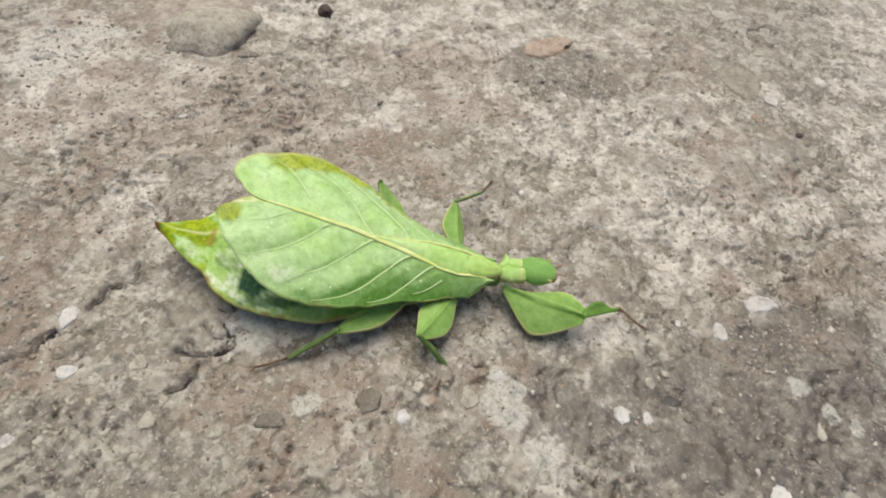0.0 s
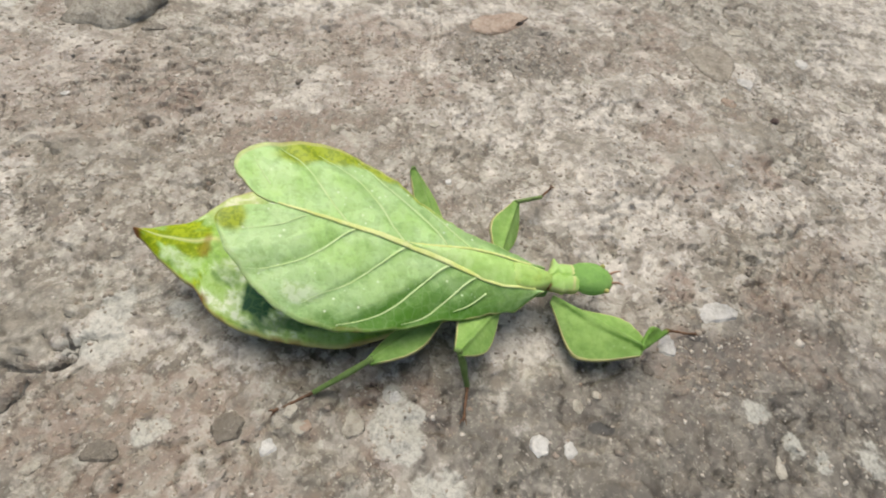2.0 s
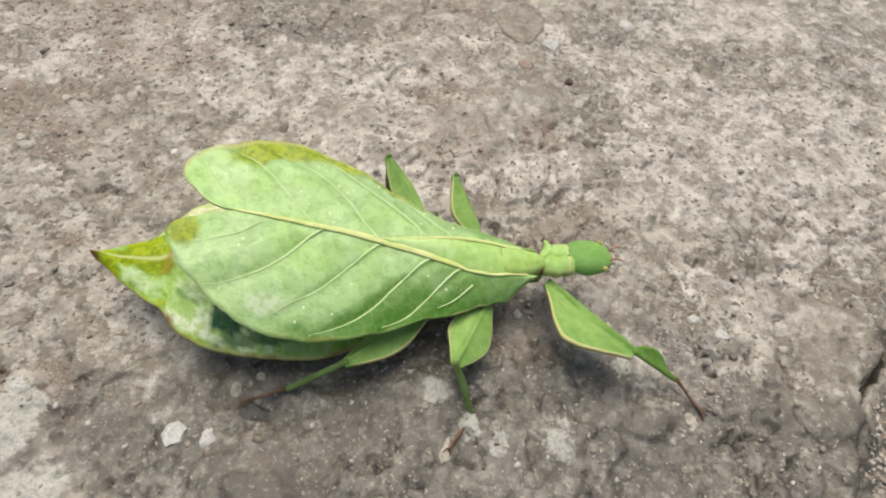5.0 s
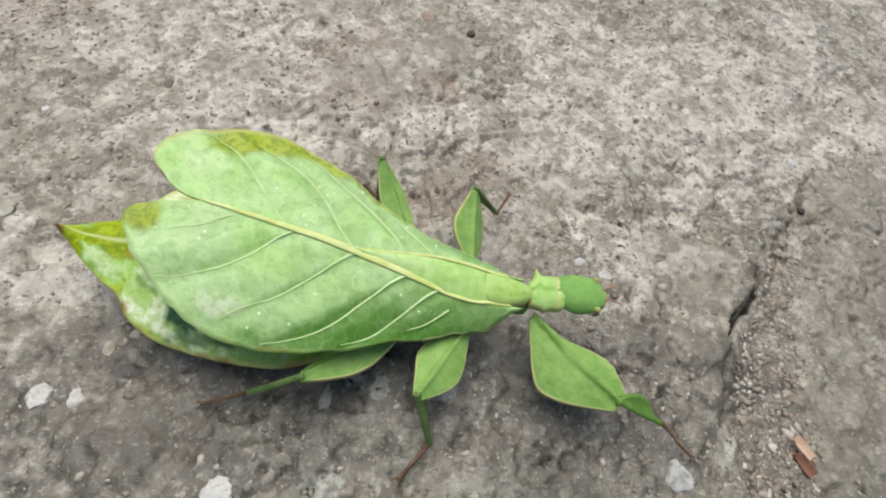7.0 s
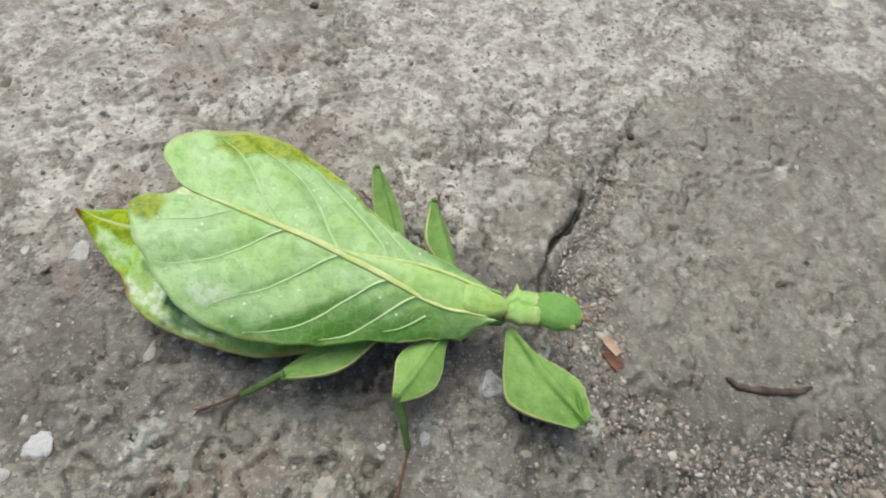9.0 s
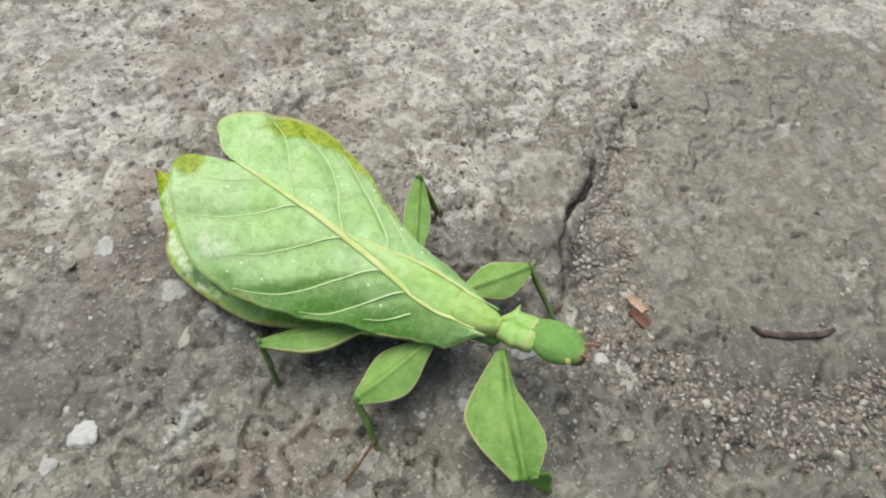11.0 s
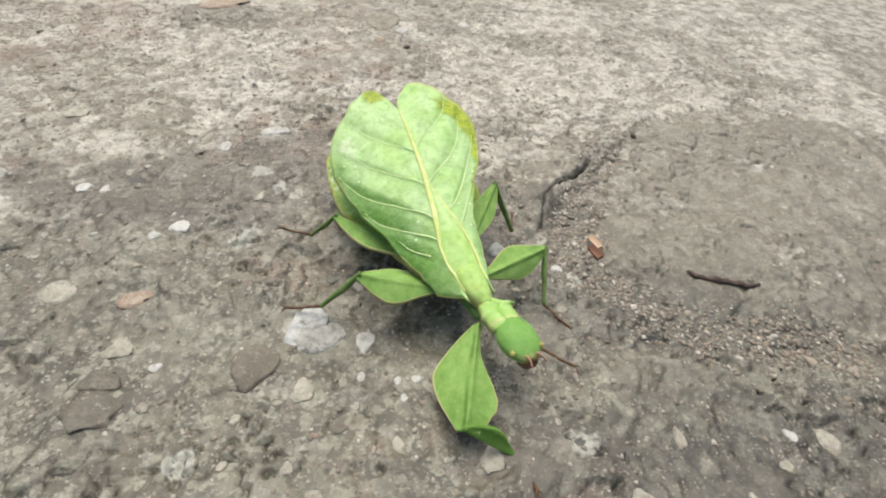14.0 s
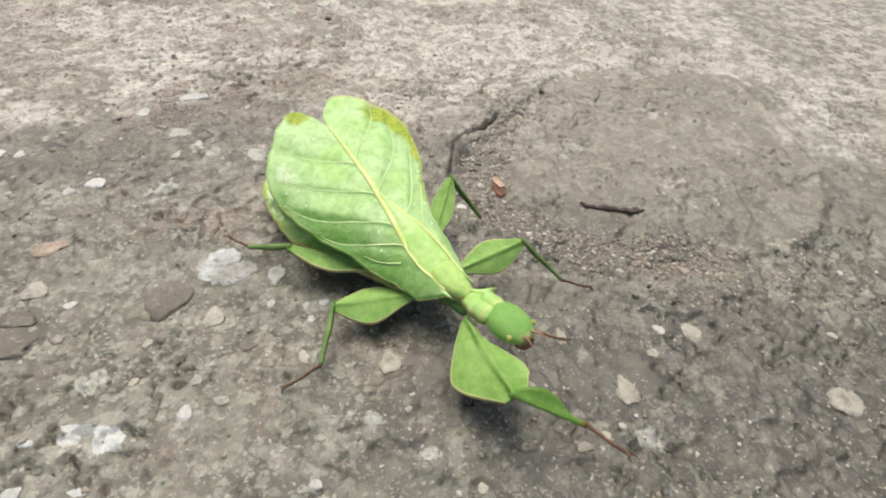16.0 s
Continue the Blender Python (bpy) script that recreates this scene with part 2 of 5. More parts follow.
def leaf_material(name, base, deep, pale, rough=0.5, coat=0.15, specks=0.35, spec=0.14):
    """Green cuticle; the mesh carries olive, rim, deep and film marks (glare on the wings) of its own shape."""
    m, nd, lk, b = shader(name, rough, coat, spec)
    v = coords(nd)
    n1, n2 = fractal(nd, lk, 130, 5, 0.6, v), fractal(nd, lk, 900, 4, 0.65, v)
    c = blend(nd, lk, ramp(nd, lk, n1, 0.30, 0.70, 0, 0.6), base, pale)
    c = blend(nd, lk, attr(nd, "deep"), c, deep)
    # the fine net of cells between the veins
    tint, _, wall = cells(nd, lk, shifted(nd, lk, v, 500, 0.0006), 620)
    c = blend(nd, lk, ramp(nd, lk, tint, 0.0, 1.0, 0, 0.2), c, deep)
    c = blend(nd, lk, ramp(nd, lk, wall, 0.10, 0.03, 0, 0.07), c, pale)
    c = blend(nd, lk, ramp(nd, lk, n2, 0.52, 0.34, 0, 0.22), c, deep)
    c = blend(nd, lk, ramp(nd, lk, n2, 0.54, 0.70, 0, 0.18), c, (0.42, 0.60, 0.25))
    vor = nd.new("ShaderNodeTexVoronoi")
    vor.inputs["Scale"].default_value = 640
    lk.new(v, vor.inputs["Vector"])
    c = blend(nd, lk, calc(nd, lk, "MULTIPLY", ramp(nd, lk, vor.outputs["Distance"], 0.16, 0.08), calc(nd, lk, "MULTIPLY", specks, ramp(nd, lk, n1, 0.42, 0.60, 0.1, 1.5))), c, (0.74, 0.84, 0.60))
    c = blend(nd, lk, calc(nd, lk, "MULTIPLY", attr(nd, "film_glare"), ramp(nd, lk, n1, 0.36, 0.52, 0.55, 1.0)), c, blend(nd, lk, ramp(nd, lk, n2, 0.40, 0.56), (0.52, 0.66, 0.34), (0.76, 0.82, 0.68)))
    ol = calc(nd, lk, "MULTIPLY", attr(nd, "olive"), ramp(nd, lk, n1, 0.25, 0.5, 0.55, 1.0))
    c = blend(nd, lk, ol, c, blend(nd, lk, ramp(nd, lk, n2, 0.4, 0.6), (0.20, 0.29, 0.004), (0.36, 0.45, 0.015)))
    c = blend(nd, lk, attr(nd, "rim"), c, (0.62, 0.58, 0.28))
    c = blend(nd, lk, attr(nd, "brown"), c, (0.22, 0.075, 0.03))
    lk.new(c, b.inputs["Base Color"])
    b.inputs["Subsurface Weight"].default_value = 0.2
    b.inputs["Subsurface Radius"].default_value = (0.0012, 0.0018, 0.0005)
    bump(nd, lk, calc(nd, lk, "ADD", calc(nd, lk, "MULTIPLY", n1, 0.5), calc(nd, lk, "MULTIPLY", n2, 0.5)), 0.6, 0.0005, b)
    # thin tissue lets light through
    glow, both = nd.new("ShaderNodeBsdfTranslucent"), nd.new("ShaderNodeMixShader")
    lk.new(c, glow.inputs["Color"])
    both.inputs[0].default_value = 0.08
    lk.new(b.outputs[0], both.inputs[1])
    lk.new(glow.outputs[0], both.inputs[2])
    lk.new(both.outputs[0], nd["Material Output"].inputs["Surface"])
    return m


def plain_material(name, a, c2, scale, rough=0.6):
    m, nd, lk, b = shader(name, rough, 0.0, 0.2)
    n = fractal(nd, lk, scale, 4, 0.65, coords(nd))
    lk.new(blend(nd, lk, ramp(nd, lk, n, 0.35, 0.65), a, c2), b.inputs["Base Color"])
    bump(nd, lk, n, 0.4, 0.0002, b)
    return m


GROUND, GRIT = ground_material(), grit_material()
STONES = {
    "stone": stone_material("grey_brown_stone", (0.23, 0.205, 0.165), (0.40, 0.365, 0.31)),
    "boulder": stone_material("weathered_grey_stone", (0.30, 0.275, 0.225), (0.46, 0.43, 0.37)),
    "orange": stone_material("orange_stone", (0.32, 0.225, 0.17), (0.46, 0.37, 0.30)),
    "slate": stone_material("dark_grey_stone", (0.135, 0.12, 0.10), (0.21, 0.19, 0.16)),
    "pale": stone_material("pale_stone", (0.36, 0.335, 0.28), (0.53, 0.50, 0.43), 0.6, 0.3),
    "white": stone_material("whitish_stone", (0.47, 0.465, 0.445), (0.67, 0.665, 0.645), 0.5, 0.15),
    "blue": stone_material("blue_grey_stone", (0.36, 0.37, 0.37), (0.62, 0.63, 0.63)),
}
WING = leaf_material("wing_green", (0.43, 0.68, 0.22), (0.06, 0.195, 0.004), (0.60, 0.80, 0.47), 0.44, 0.0, 0.5, 0.38)
HIDE = leaf_material("body_green", (0.31, 0.54, 0.09), (0.03, 0.095, 0.05), (0.40, 0.60, 0.16), 0.55, 0.0, 0.06)
LOBE = leaf_material("leg_green", (0.26, 0.44, 0.115), (0.085, 0.20, 0.026), (0.35, 0.53, 0.17), 0.55, 0.0, 0.05)
CROWN = leaf_material("head_green", (0.20, 0.40, 0.095), (0.10, 0.22, 0.06), (0.27, 0.47, 0.14), 0.55, 0.0, 0.05)
RIB = plain_material("pale_rib", (0.54, 0.62, 0.20), (0.66, 0.72, 0.33), 300)
FAINT = plain_material("pale_vein", (0.46, 0.63, 0.27), (0.56, 0.71, 0.37), 300)
STEM = plain_material("leg_stem_green", (0.11, 0.18, 0.05), (0.17, 0.26, 0.085), 400)
FOOT = plain_material("reddish_brown", (0.085, 0.05, 0.030), (0.17, 0.095, 0.058), 500)
FEELER = plain_material("pinkish_brown", (0.27, 0.15, 0.10), (0.38, 0.23, 0.15), 500)
EYE = plain_material("amber_eye", (0.30, 0.30, 0.08), (0.42, 0.40, 0.14), 900, 0.3)
CHIP = plain_material("tan_chip", (0.44, 0.29, 0.20), (0.60, 0.45, 0.35), 260, 0.7)
BARK = plain_material("dark_twig", (0.065, 0.047, 0.042), (0.13, 0.095, 0.085), 420, 0.8)
RUSTY = plain_material("rust_brown_chip", (0.13, 0.06, 0.04), (0.23, 0.115, 0.08), 420, 0.75)
SHIELD = leaf_material("thorax_green", (0.44, 0.68, 0.20), (0.18, 0.39, 0.03), (0.58, 0.78, 0.36), 0.48, 0.0, 0.2, 0.4)


# ---- helpers for meshes ----
def from_arrays(name, verts, faces, material, smooth=True):
    me = bpy.data.meshes.new(name)
    me.from_pydata([tuple(p) for p in verts], [], [tuple(f) for f in faces])
    me.materials.append(material)
    if smooth:
        me.polygons.foreach_set("use_smooth", [True] * len(me.polygons))
    me.update()
    return me


def mark(me, name, values):
    me.attributes.new(name, "FLOAT", "POINT").data.foreach_set("value", np.asarray(values, dtype=np.float32))


def part(name, me, parent, label=""):
    ob = new(name, me)
    ob.parent = parent
    if label:
        tagged(ob, label)
    return ob


def lattice(x, y, size, seed):
    """Smooth value noise, -1 to 1, with cells of the given size."""
    table = np.random.RandomState(seed).uniform(-1, 1, (256, 256))
    u, v = np.asarray(x) / size + 1000.37, np.asarray(y) / size + 1000.71
    i, j = np.floor(u).astype(int), np.floor(v).astype(int)
    a, b = u - i, v - j
    a, b = a * a * (3 - 2 * a), b * b * (3 - 2 * b)
    i0, i1, j0, j1 = i % 256, (i + 1) % 256, j % 256, (j + 1) % 256
    return (table[i0, j0] * (1 - a) + table[i1, j0] * a) * (1 - b) + (table[i0, j1] * (1 - a) + table[i1, j1] * a) * b


def layers(x, y, size, seed, n=4, fall=0.55):
    s, k, w = 0, 1.0, 0
    for o in range(n):
        s, w = s + k * lattice(x, y, size / 2.1 ** o, seed + 7 * o), w + k
        k *= fall
    return s / w


def step(x, lo, hi):
    t = np.clip((x - lo) / (hi - lo), 0, 1)
    return t * t * (3 - 2 * t)


def away(x, y, line):
    """Distance to a polyline."""
    best = np.full(np.shape(x), 1e9)
    for (ax, ay), (bx, by) in zip(line, line[1:]):
        dx, dy = bx - ax, by - ay
        t = np.clip(((x - ax) * dx + (y - ay) * dy) / (dx * dx + dy * dy), 0, 1)
        best = np.minimum(best, np.hypot(x - ax - t * dx, y - ay - t * dy))
    return best


# ---- the ground: one weathered, pebbly sheet (millimetres here) ----
def axis(lo, hi, d):
    inner = np.arange(lo, hi, d)
    out, s = [], d
    while s < 60000:
        s *= 1.12
        out.append(s)
    out = np.cumsum(out)
    return np.concatenate([lo - out[::-1], inner, inner[-1] + out])


GX, GY = np.meshgrid(axis(-90, 290, 0.45), axis(-42, 205, 0.45), indexing="ij")
W1, W2 = layers(GX, GY, 9, 3), layers(GX, GY, 3, 21, 3)
COVER = {k: np.zeros(GX.shape) for k in ("crust", "slab", "rust", "grit", "dark", "lichen", "painted_dark", "chalk", "flaky")}


def patch(kind, x, y, a, b, turn, most=1.0):
    """A stain, crust, flat stone face or painted shade with a ragged outline."""
    c, s = math.cos(radians(turn)), math.sin(radians(turn))
    u, v = ((GX - x) * c + (GY - y) * s) / a, (-(GX - x) * s + (GY - y) * c) / b
    rag = {"crust": 0.46, "lichen": 0.55}.get(kind, 0.32)
    d = np.hypot(u, v) + rag * (W1 + 0.7 * W2)
    lo, hi = (0.25, 1.3) if kind == "lichen" else (0.55, 1.1) if kind == "chalk" else (0.72, 1.12)
    COVER[kind] = np.maximum(COVER[kind], most * (1 - step(d, lo, hi)))


patch("crust", -64.6, 134.5, 14.5, 19, 10)
patch("crust", -70.2, 148, 9, 5.6, 11)
patch("crust", -67.5, 116.7, 4.8, 6.6, 8)
patch("dark", -1.8, 165.8, 2.9, 3.4, 11)
patch("rust", -49.4, 127.3, 5.9, 5.9, 9)
patch("rust", -38.2, 126.7, 2.7, 1.9, 9)
patch("grit", 70.3, 146.4, 19.3, 14, 9)
patch("crust", 28, 125.1, 16.4, 8, 8)
patch("crust", 63.7, 118.8, 16.2, 7.8, 7)
patch("crust", 81, 122.1, 6.5, 5.8, 7)
patch("slab", 86.4, 111.1, 7, 6.4, 7)
patch("slab", 122.8, 118.6, 11.1, 8.5, 7)
patch("rust", 125.6, 109.5, 4.9, 5.7, 6)
patch("crust", 81.3, 94.5, 15.6, 6.4, 6)
patch("crust", 120.8, 97.5, 15.4, 8.1, 6)
patch("rust", 97, 75.9, 4, 3.9, 4)
patch("slab", -11.2, 60.2, 5.9, 6.6, 4)
patch("slab", -21.1, 97.6, 6.6, 4.5, 7)
patch("slab", -37.9, 55, 4.1, 5.8, 4)
patch("crust", 1.2, 59.2, 7.6, 5.3, 4)
patch("crust", 46.9, 46, 5.1, 7.7, 3)
patch("crust", 52.2, 37.5, 7.3, 6, 2)
patch("dark", 77.8, 48.7, 2.3, 1.1, 3)
# brown soil, with the foreleg's cast shadow painted into the same patch
patch("rust", 98, 62, 11, 5, 3, 0.6)
# shade on the near ground, put into the colour
patch("painted_dark", 118, 57, 36, 15, 3, 0.8)
patch("rust", 15.9, 112.6, 6.2, 6.1, 7)
patch("rust", -8.3, 117.7, 9.5, 6.4, 8)
patch("crust", 7.3, 138.9, 9.2, 7.6, 9)
patch("crust", 186.7, 107.8, 20.8, 26.3, 5)
patch("crust", 157.8, 125.8, 14.4, 16.7, 6)
patch("crust", 121.7, 103.6, 15.6, 5, 5)
patch("slab", 134, 48.7, 4.3, 2.6, 1)
patch("slab", 112.6, 109.5, 10.3, 7.1, 6)
patch("slab", 82.9, 111.8, 6.4, 7.1, 6)
patch("slab", 98.3, 134.6, 7.4, 6.7, 8)
patch("dark", 133.8, 126.1, 0.9, 1.4, 7)
patch("crust", 168, 21.6, 1.9, 4.6, -14)
patch("crust", 146.4, 93.7, 14.8, 5.2, -10)
patch("crust", 160.7, 70.5, 13.8, 6.4, -11)
patch("crust", 127.6, 105.8, 14.8, 3.7, -9)
patch("slab", 159.2, 50.1, 7.6, 4, -12)
patch("lichen", 161.5, -10.9, 3.3, 2.6, -1)
patch("dark", 161.3, -10.6, 1, 0.7, -1)
patch("slab", 152.8, -16, 4.7, 5, -1)
patch("crust", 166.2, 24, 2.3, 5.8, 1)
patch("slab", 78.9, 39.3, 6.3, 6.1, 3)
patch("crust", 115.4, 111.1, 13.6, 10.6, 8)
patch("crust", 208, 105.8, 19.5, 13.4, 7)
patch("crust", 272.7, 137.3, 22.2, 16.2, 8)
patch("crust", 278.8, 73.4, 5.7, 12.2, 4)
patch("slab", 219.6, 63.4, 24.2, 25, 4)
patch("slab", 178, 1.4, 12.8, 5.5, 0)
patch("lichen", 107, -14.3, 2.6, 3.2, -1)
patch("slab", 183.4, -17.3, 8.2, 4.9, -4)
patch("slab", 217.1, -12.6, 4.7, 2.8, -3)
patch("crust", 144, -22.2, 2.7, 2.6, -4)
patch("slab", 251.8, 67.4, 18.3, 40.3, 2)
patch("crust", 192.8, 107.5, 23.5, 14.4, 4)
patch("crust", 261.4, 103.1, 21.8, 10.7, 4)
patch("crust", 270.7, 55.1, 14.3, 11.3, 1)
patch("lichen", 52.7, 38, 5.9, 4.2, 2)
patch("lichen", 47.4, 45.5, 3.1, 4.6, 3)
patch("lichen", -0.1, 58, 5.5, 4.7, 4)
patch("lichen", -68.9, 141.4, 6.1, 6.7, 10)

patch("lichen", 104.7, 31.8, 2.8, 4.6, -14)
patch("crust", 168, 104, 34, 14, 5)
patch("crust", 214, 110, 26, 14, 5)
patch("slab", 159.6, 7.9, 3.4, 6.6, 1)
patch("crust", 176.0, 5.4, 8.6, 3.4, 1)
patch("crust", 121.3, 102.0, 19.6, 4.6, -3)
patch("crust", 140.1, 88.2, 6.3, 2.9, -4)
patch("crust", 82.9, 123.1, 8.2, 3.2, 7)
patch("lichen", 163.7, 34.4, 2.0, 4.3, -8)
patch("lichen", 167.9, 22.6, 1.7, 5.0, -4)
patch("lichen", 119.9, 9.7, 3.6, 3.2, 2)
patch("grit", 99.3, 60.6, 7.4, 7.4, 3)
patch("grit", 169.1, 37.6, 4.3, 11.2, -8)
patch("slab", 166.9, 65.9, 11.2, 9.7, -6)
patch("lichen", -68, 130, 12, 15, 10)
patch("lichen", -58, 143, 11, 5, 10)
# three broad dark covers that paint shade along the near strip
patch("painted_dark", 92, 45, 48, 13, 0)
patch("painted_dark", 140, 44, 34, 16, -10)
patch("painted_dark", 196, -26, 58, 26, 0)
for chalky in ((107.1, -23.0, 2.3, 1.2, -4), (111.7, -23.4, 2.5, 2.2, -4), (102.2, -23.3, 1.8, 0.9, -5), (109.0, -21.8, 4.2, 1.0, -4), (110.3, -29.5, 1.7, 0.7, -5)):
    patch("chalk", *chalky)
patch("rust", -22, 118, 42, 17, 8, 0.55)
patch("rust", 30, 145, 34, 12, 9, 0.45)
patch("rust", 92, 150, 22, 10, 9, 0.4)
# weaker painted shade beside the gully
patch("painted_dark", 178, 16, 30, 12, -8, 0.7)
for spot in ((44.9, 47.5, 3.2, 8.0, 2), (40.0, 53.7, 2.6, 3.0, 3), (11.9, 44.8, 3.2, 2.3, 2), (-0.1, 63.8, 4.0, 6.5, 4), (48.4, 49.3, 2.2, 1.9, 3), (10.0, 64.5, 2.4, 2.0, 4), (132.9, 57.5, 2.2, 2.2, 3), (108.2, 47.2, 2.2, 3.0, 2), (112, 44.5, 2.4, 2.6, 2), (103, 52, 3.2, 3.4, 0), (121, 46, 4.5, 4, 0)):
    patch("lichen", *spot)
patch("lichen", 24, 58, 30, 13, 3, 0.42)
patch("lichen", 115, -10, 26, 22, 0, 0.36)
patch("crust", 84.9, 103.4, 13, 4.5, 7)
patch("crust", 32.4, 128.5, 13, 6, 9)
patch("crust", 4.7, 114.0, 8, 3, 9)
patch("crust", 101, 137, 8, 6, 9)
patch("lichen", 145.6, -22.7, 2.5, 2.2, -4)
patch("lichen", 184.6, -28.7, 2.5, 2.1, -4)
patch("lichen", 153.7, -27.9, 3.0, 1.6, -5)
patch("rust", 161.3, -19.8, 5.0, 2.9, -4)
# flaking, crisper concrete beyond the near strip, whose colour also carries painted shade
COVER["flaky"] = step(GY + 6 * W1, 18, 52)
CRACK = [(212, 90), (197, 79), (188.8, 74.3), (181, 66), (178.6, 61.3), (175.9, 57.7), (171, 53.5), (168.5, 50.5), (165.8, 46.4), (164.8, 39.3)]
GULLY = [(186, 68), (179, 56), (172, 44), (171, 33), (172, 24), (180, 16), (190, 10), (213, 8)]
LEDGE = [(266, 100), (262, 86), (260, 55), (252, 31), (241, 15), (231, 10), (219, 8.6)]
d_crack = away(GX + 1.2 * W2, GY + 1.2 * W1, CRACK)
d_gully = away(GX + 3 * W1, GY + 3 * W2, GULLY)
d_ledge = away(GX + 2 * W1, GY + 2 * W2, LEDGE)
near = np.exp(-((GX - 100) / 400) ** 2 - ((GY - 70) / 350) ** 2)
# relief and stains fade into an even surface far off
inner = step(GX, 330, 292) * step(GX, -130, -92) * step(GY, 245, 207) * step(GY, -82, -44)
near = near * inner
gully = 1 - step(d_gully, 3.5, 7.5)
COVER["grit"] = np.maximum(COVER["grit"], gully)
# smooth grey stone on the far side of the gully
side = step(GX - (172 + 0.45 * (GY - 40)) + 3 * W1, 4, 10) * (1 - step(GX, 262, 275)) * (1 - step(GY + 4 * W1, 78, 92)) * step(GY, 8, 16)
COVER["slab"] = np.maximum(COVER["slab"], 0.75 * side)
wide = layers(GX, GY, 26, 40, 4)
COVER["crust"] = np.maximum(COVER["crust"], 0.7 * step(wide + 0.5 * W1 + 0.006 * np.clip(GY - 62, -60, 45), 0.22, 0.5)) * (1 - 0.8 * COVER["grit"])
COVER["rust"] = np.maximum(COVER["rust"], 0.85 * step(layers(GX, GY, 20, 61, 4) + 0.3 * W2, 0.12, 0.38) * step(GX, 190, 90))
COVER["crust"] = COVER["crust"] * (0.3 + 0.7 * COVER["flaky"])
for k, far in (("crust", 0.4), ("rust", 0.15), ("flaky", 1.0)):
    COVER[k] = far + (COVER[k] - far) * inner


def ledges(q, n):
    """Flaking layers: flat treads with short steps."""
    k = np.floor(q * n)
    return (k + step(q * n - k, 0.84, 1.0)) / n


sheets = layers(GX, GY, 24, 71, 5, 0.62)
flake = ledges(sheets, 5.0)
# dark-coloured clefts at the foot of some of the broken layers
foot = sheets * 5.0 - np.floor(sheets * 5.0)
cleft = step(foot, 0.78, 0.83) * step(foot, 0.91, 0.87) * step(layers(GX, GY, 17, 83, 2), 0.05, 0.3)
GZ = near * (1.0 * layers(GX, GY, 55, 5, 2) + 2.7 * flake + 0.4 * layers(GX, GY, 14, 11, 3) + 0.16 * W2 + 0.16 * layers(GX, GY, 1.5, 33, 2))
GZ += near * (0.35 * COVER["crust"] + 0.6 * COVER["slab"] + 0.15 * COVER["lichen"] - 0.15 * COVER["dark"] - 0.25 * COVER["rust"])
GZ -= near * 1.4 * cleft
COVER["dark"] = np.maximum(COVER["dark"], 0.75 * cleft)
GZ -= near * 0.9 * gully * (0.7 + 0.6 * W2)
gape = 0.33 + 0.75 * np.exp(-((GY - 57.5) / 5.5) ** 2)
GZ -= 3.0 * (1 - step(d_crack / gape, 0.2 + 0.2 * np.abs(W1), np.maximum(0.7, 1.0 + 0.5 * W1))) * step(GY + 5 * W1, 70, 62)
GZ += 1.4 * near * (1 - step(d_crack, 0, 11)) * step(GX - (172 + 0.8 * (GY - 50)), 2, -2)
GZ += 1.2 * near * step(d_ledge, 3, 0) * step(GX, 275, 255)
GZ -= near * 0.22 * step(-W2 + 0.4 * W1, 0.42, 0.75)
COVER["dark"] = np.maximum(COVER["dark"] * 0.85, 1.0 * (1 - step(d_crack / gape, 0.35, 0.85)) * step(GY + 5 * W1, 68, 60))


def fissure(line):
    """The broken edge of a layer: a raised lip with a dark cleft at its foot."""
    d = away(GX + 0.9 * W2, GY + 0.9 * W1, line)
    (ax, ay), (bx, by) = line[0], line[-1]
    ahead = step(((bx - ax) * (GY - ay) - (by - ay) * (GX - ax)) / math.hypot(bx - ax, by - ay), -0.4, 0.6)
    GZ[...] += 0.6 * (1 - step(d, 0, 9)) * ahead
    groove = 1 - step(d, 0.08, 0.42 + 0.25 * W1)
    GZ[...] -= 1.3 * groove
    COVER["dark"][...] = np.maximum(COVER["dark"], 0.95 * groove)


fissure([(-30.0, 61.2), (-28.2, 63.2), (-28.1, 65.6), (-24.3, 67.8), (-24.9, 71.1)])
fissure([(-39.5, 49.7), (-36.0, 50.9), (-34.5, 53.6), (-33.1, 55.9)])
fissure([(-12.2, 53.3), (-6.8, 52.8), (-4.2, 54.0), (-4.0, 56.1), (-5.8, 59.4)])
fissure([(-11.9, 46.1), (-9.5, 47.4), (-8.5, 48.8), (-7.4, 51.5)])
fissure([(-31.2, 39.2), (-30.3, 40.5), (-31.1, 42.3)])
fissure([(110.8, -3.0), (113.7, -3.6), (115.4, -2.0), (117.0, 0.4)])
fissure([(94.3, -8.9), (96.3, -7.6), (97.5, -5.5)])
fissure([(91.4, -15.6), (93.6, -15.4), (94.6, -13.1)])
fissure([(61.7, 26.8), (65.1, 28.5), (64.7, 34.2)])
fissure([(72.6, 4.6), (77.1, 5.2), (78.7, 10.2)])

XA, YA = GX[:, 0], GY[0]
BEDDED = []


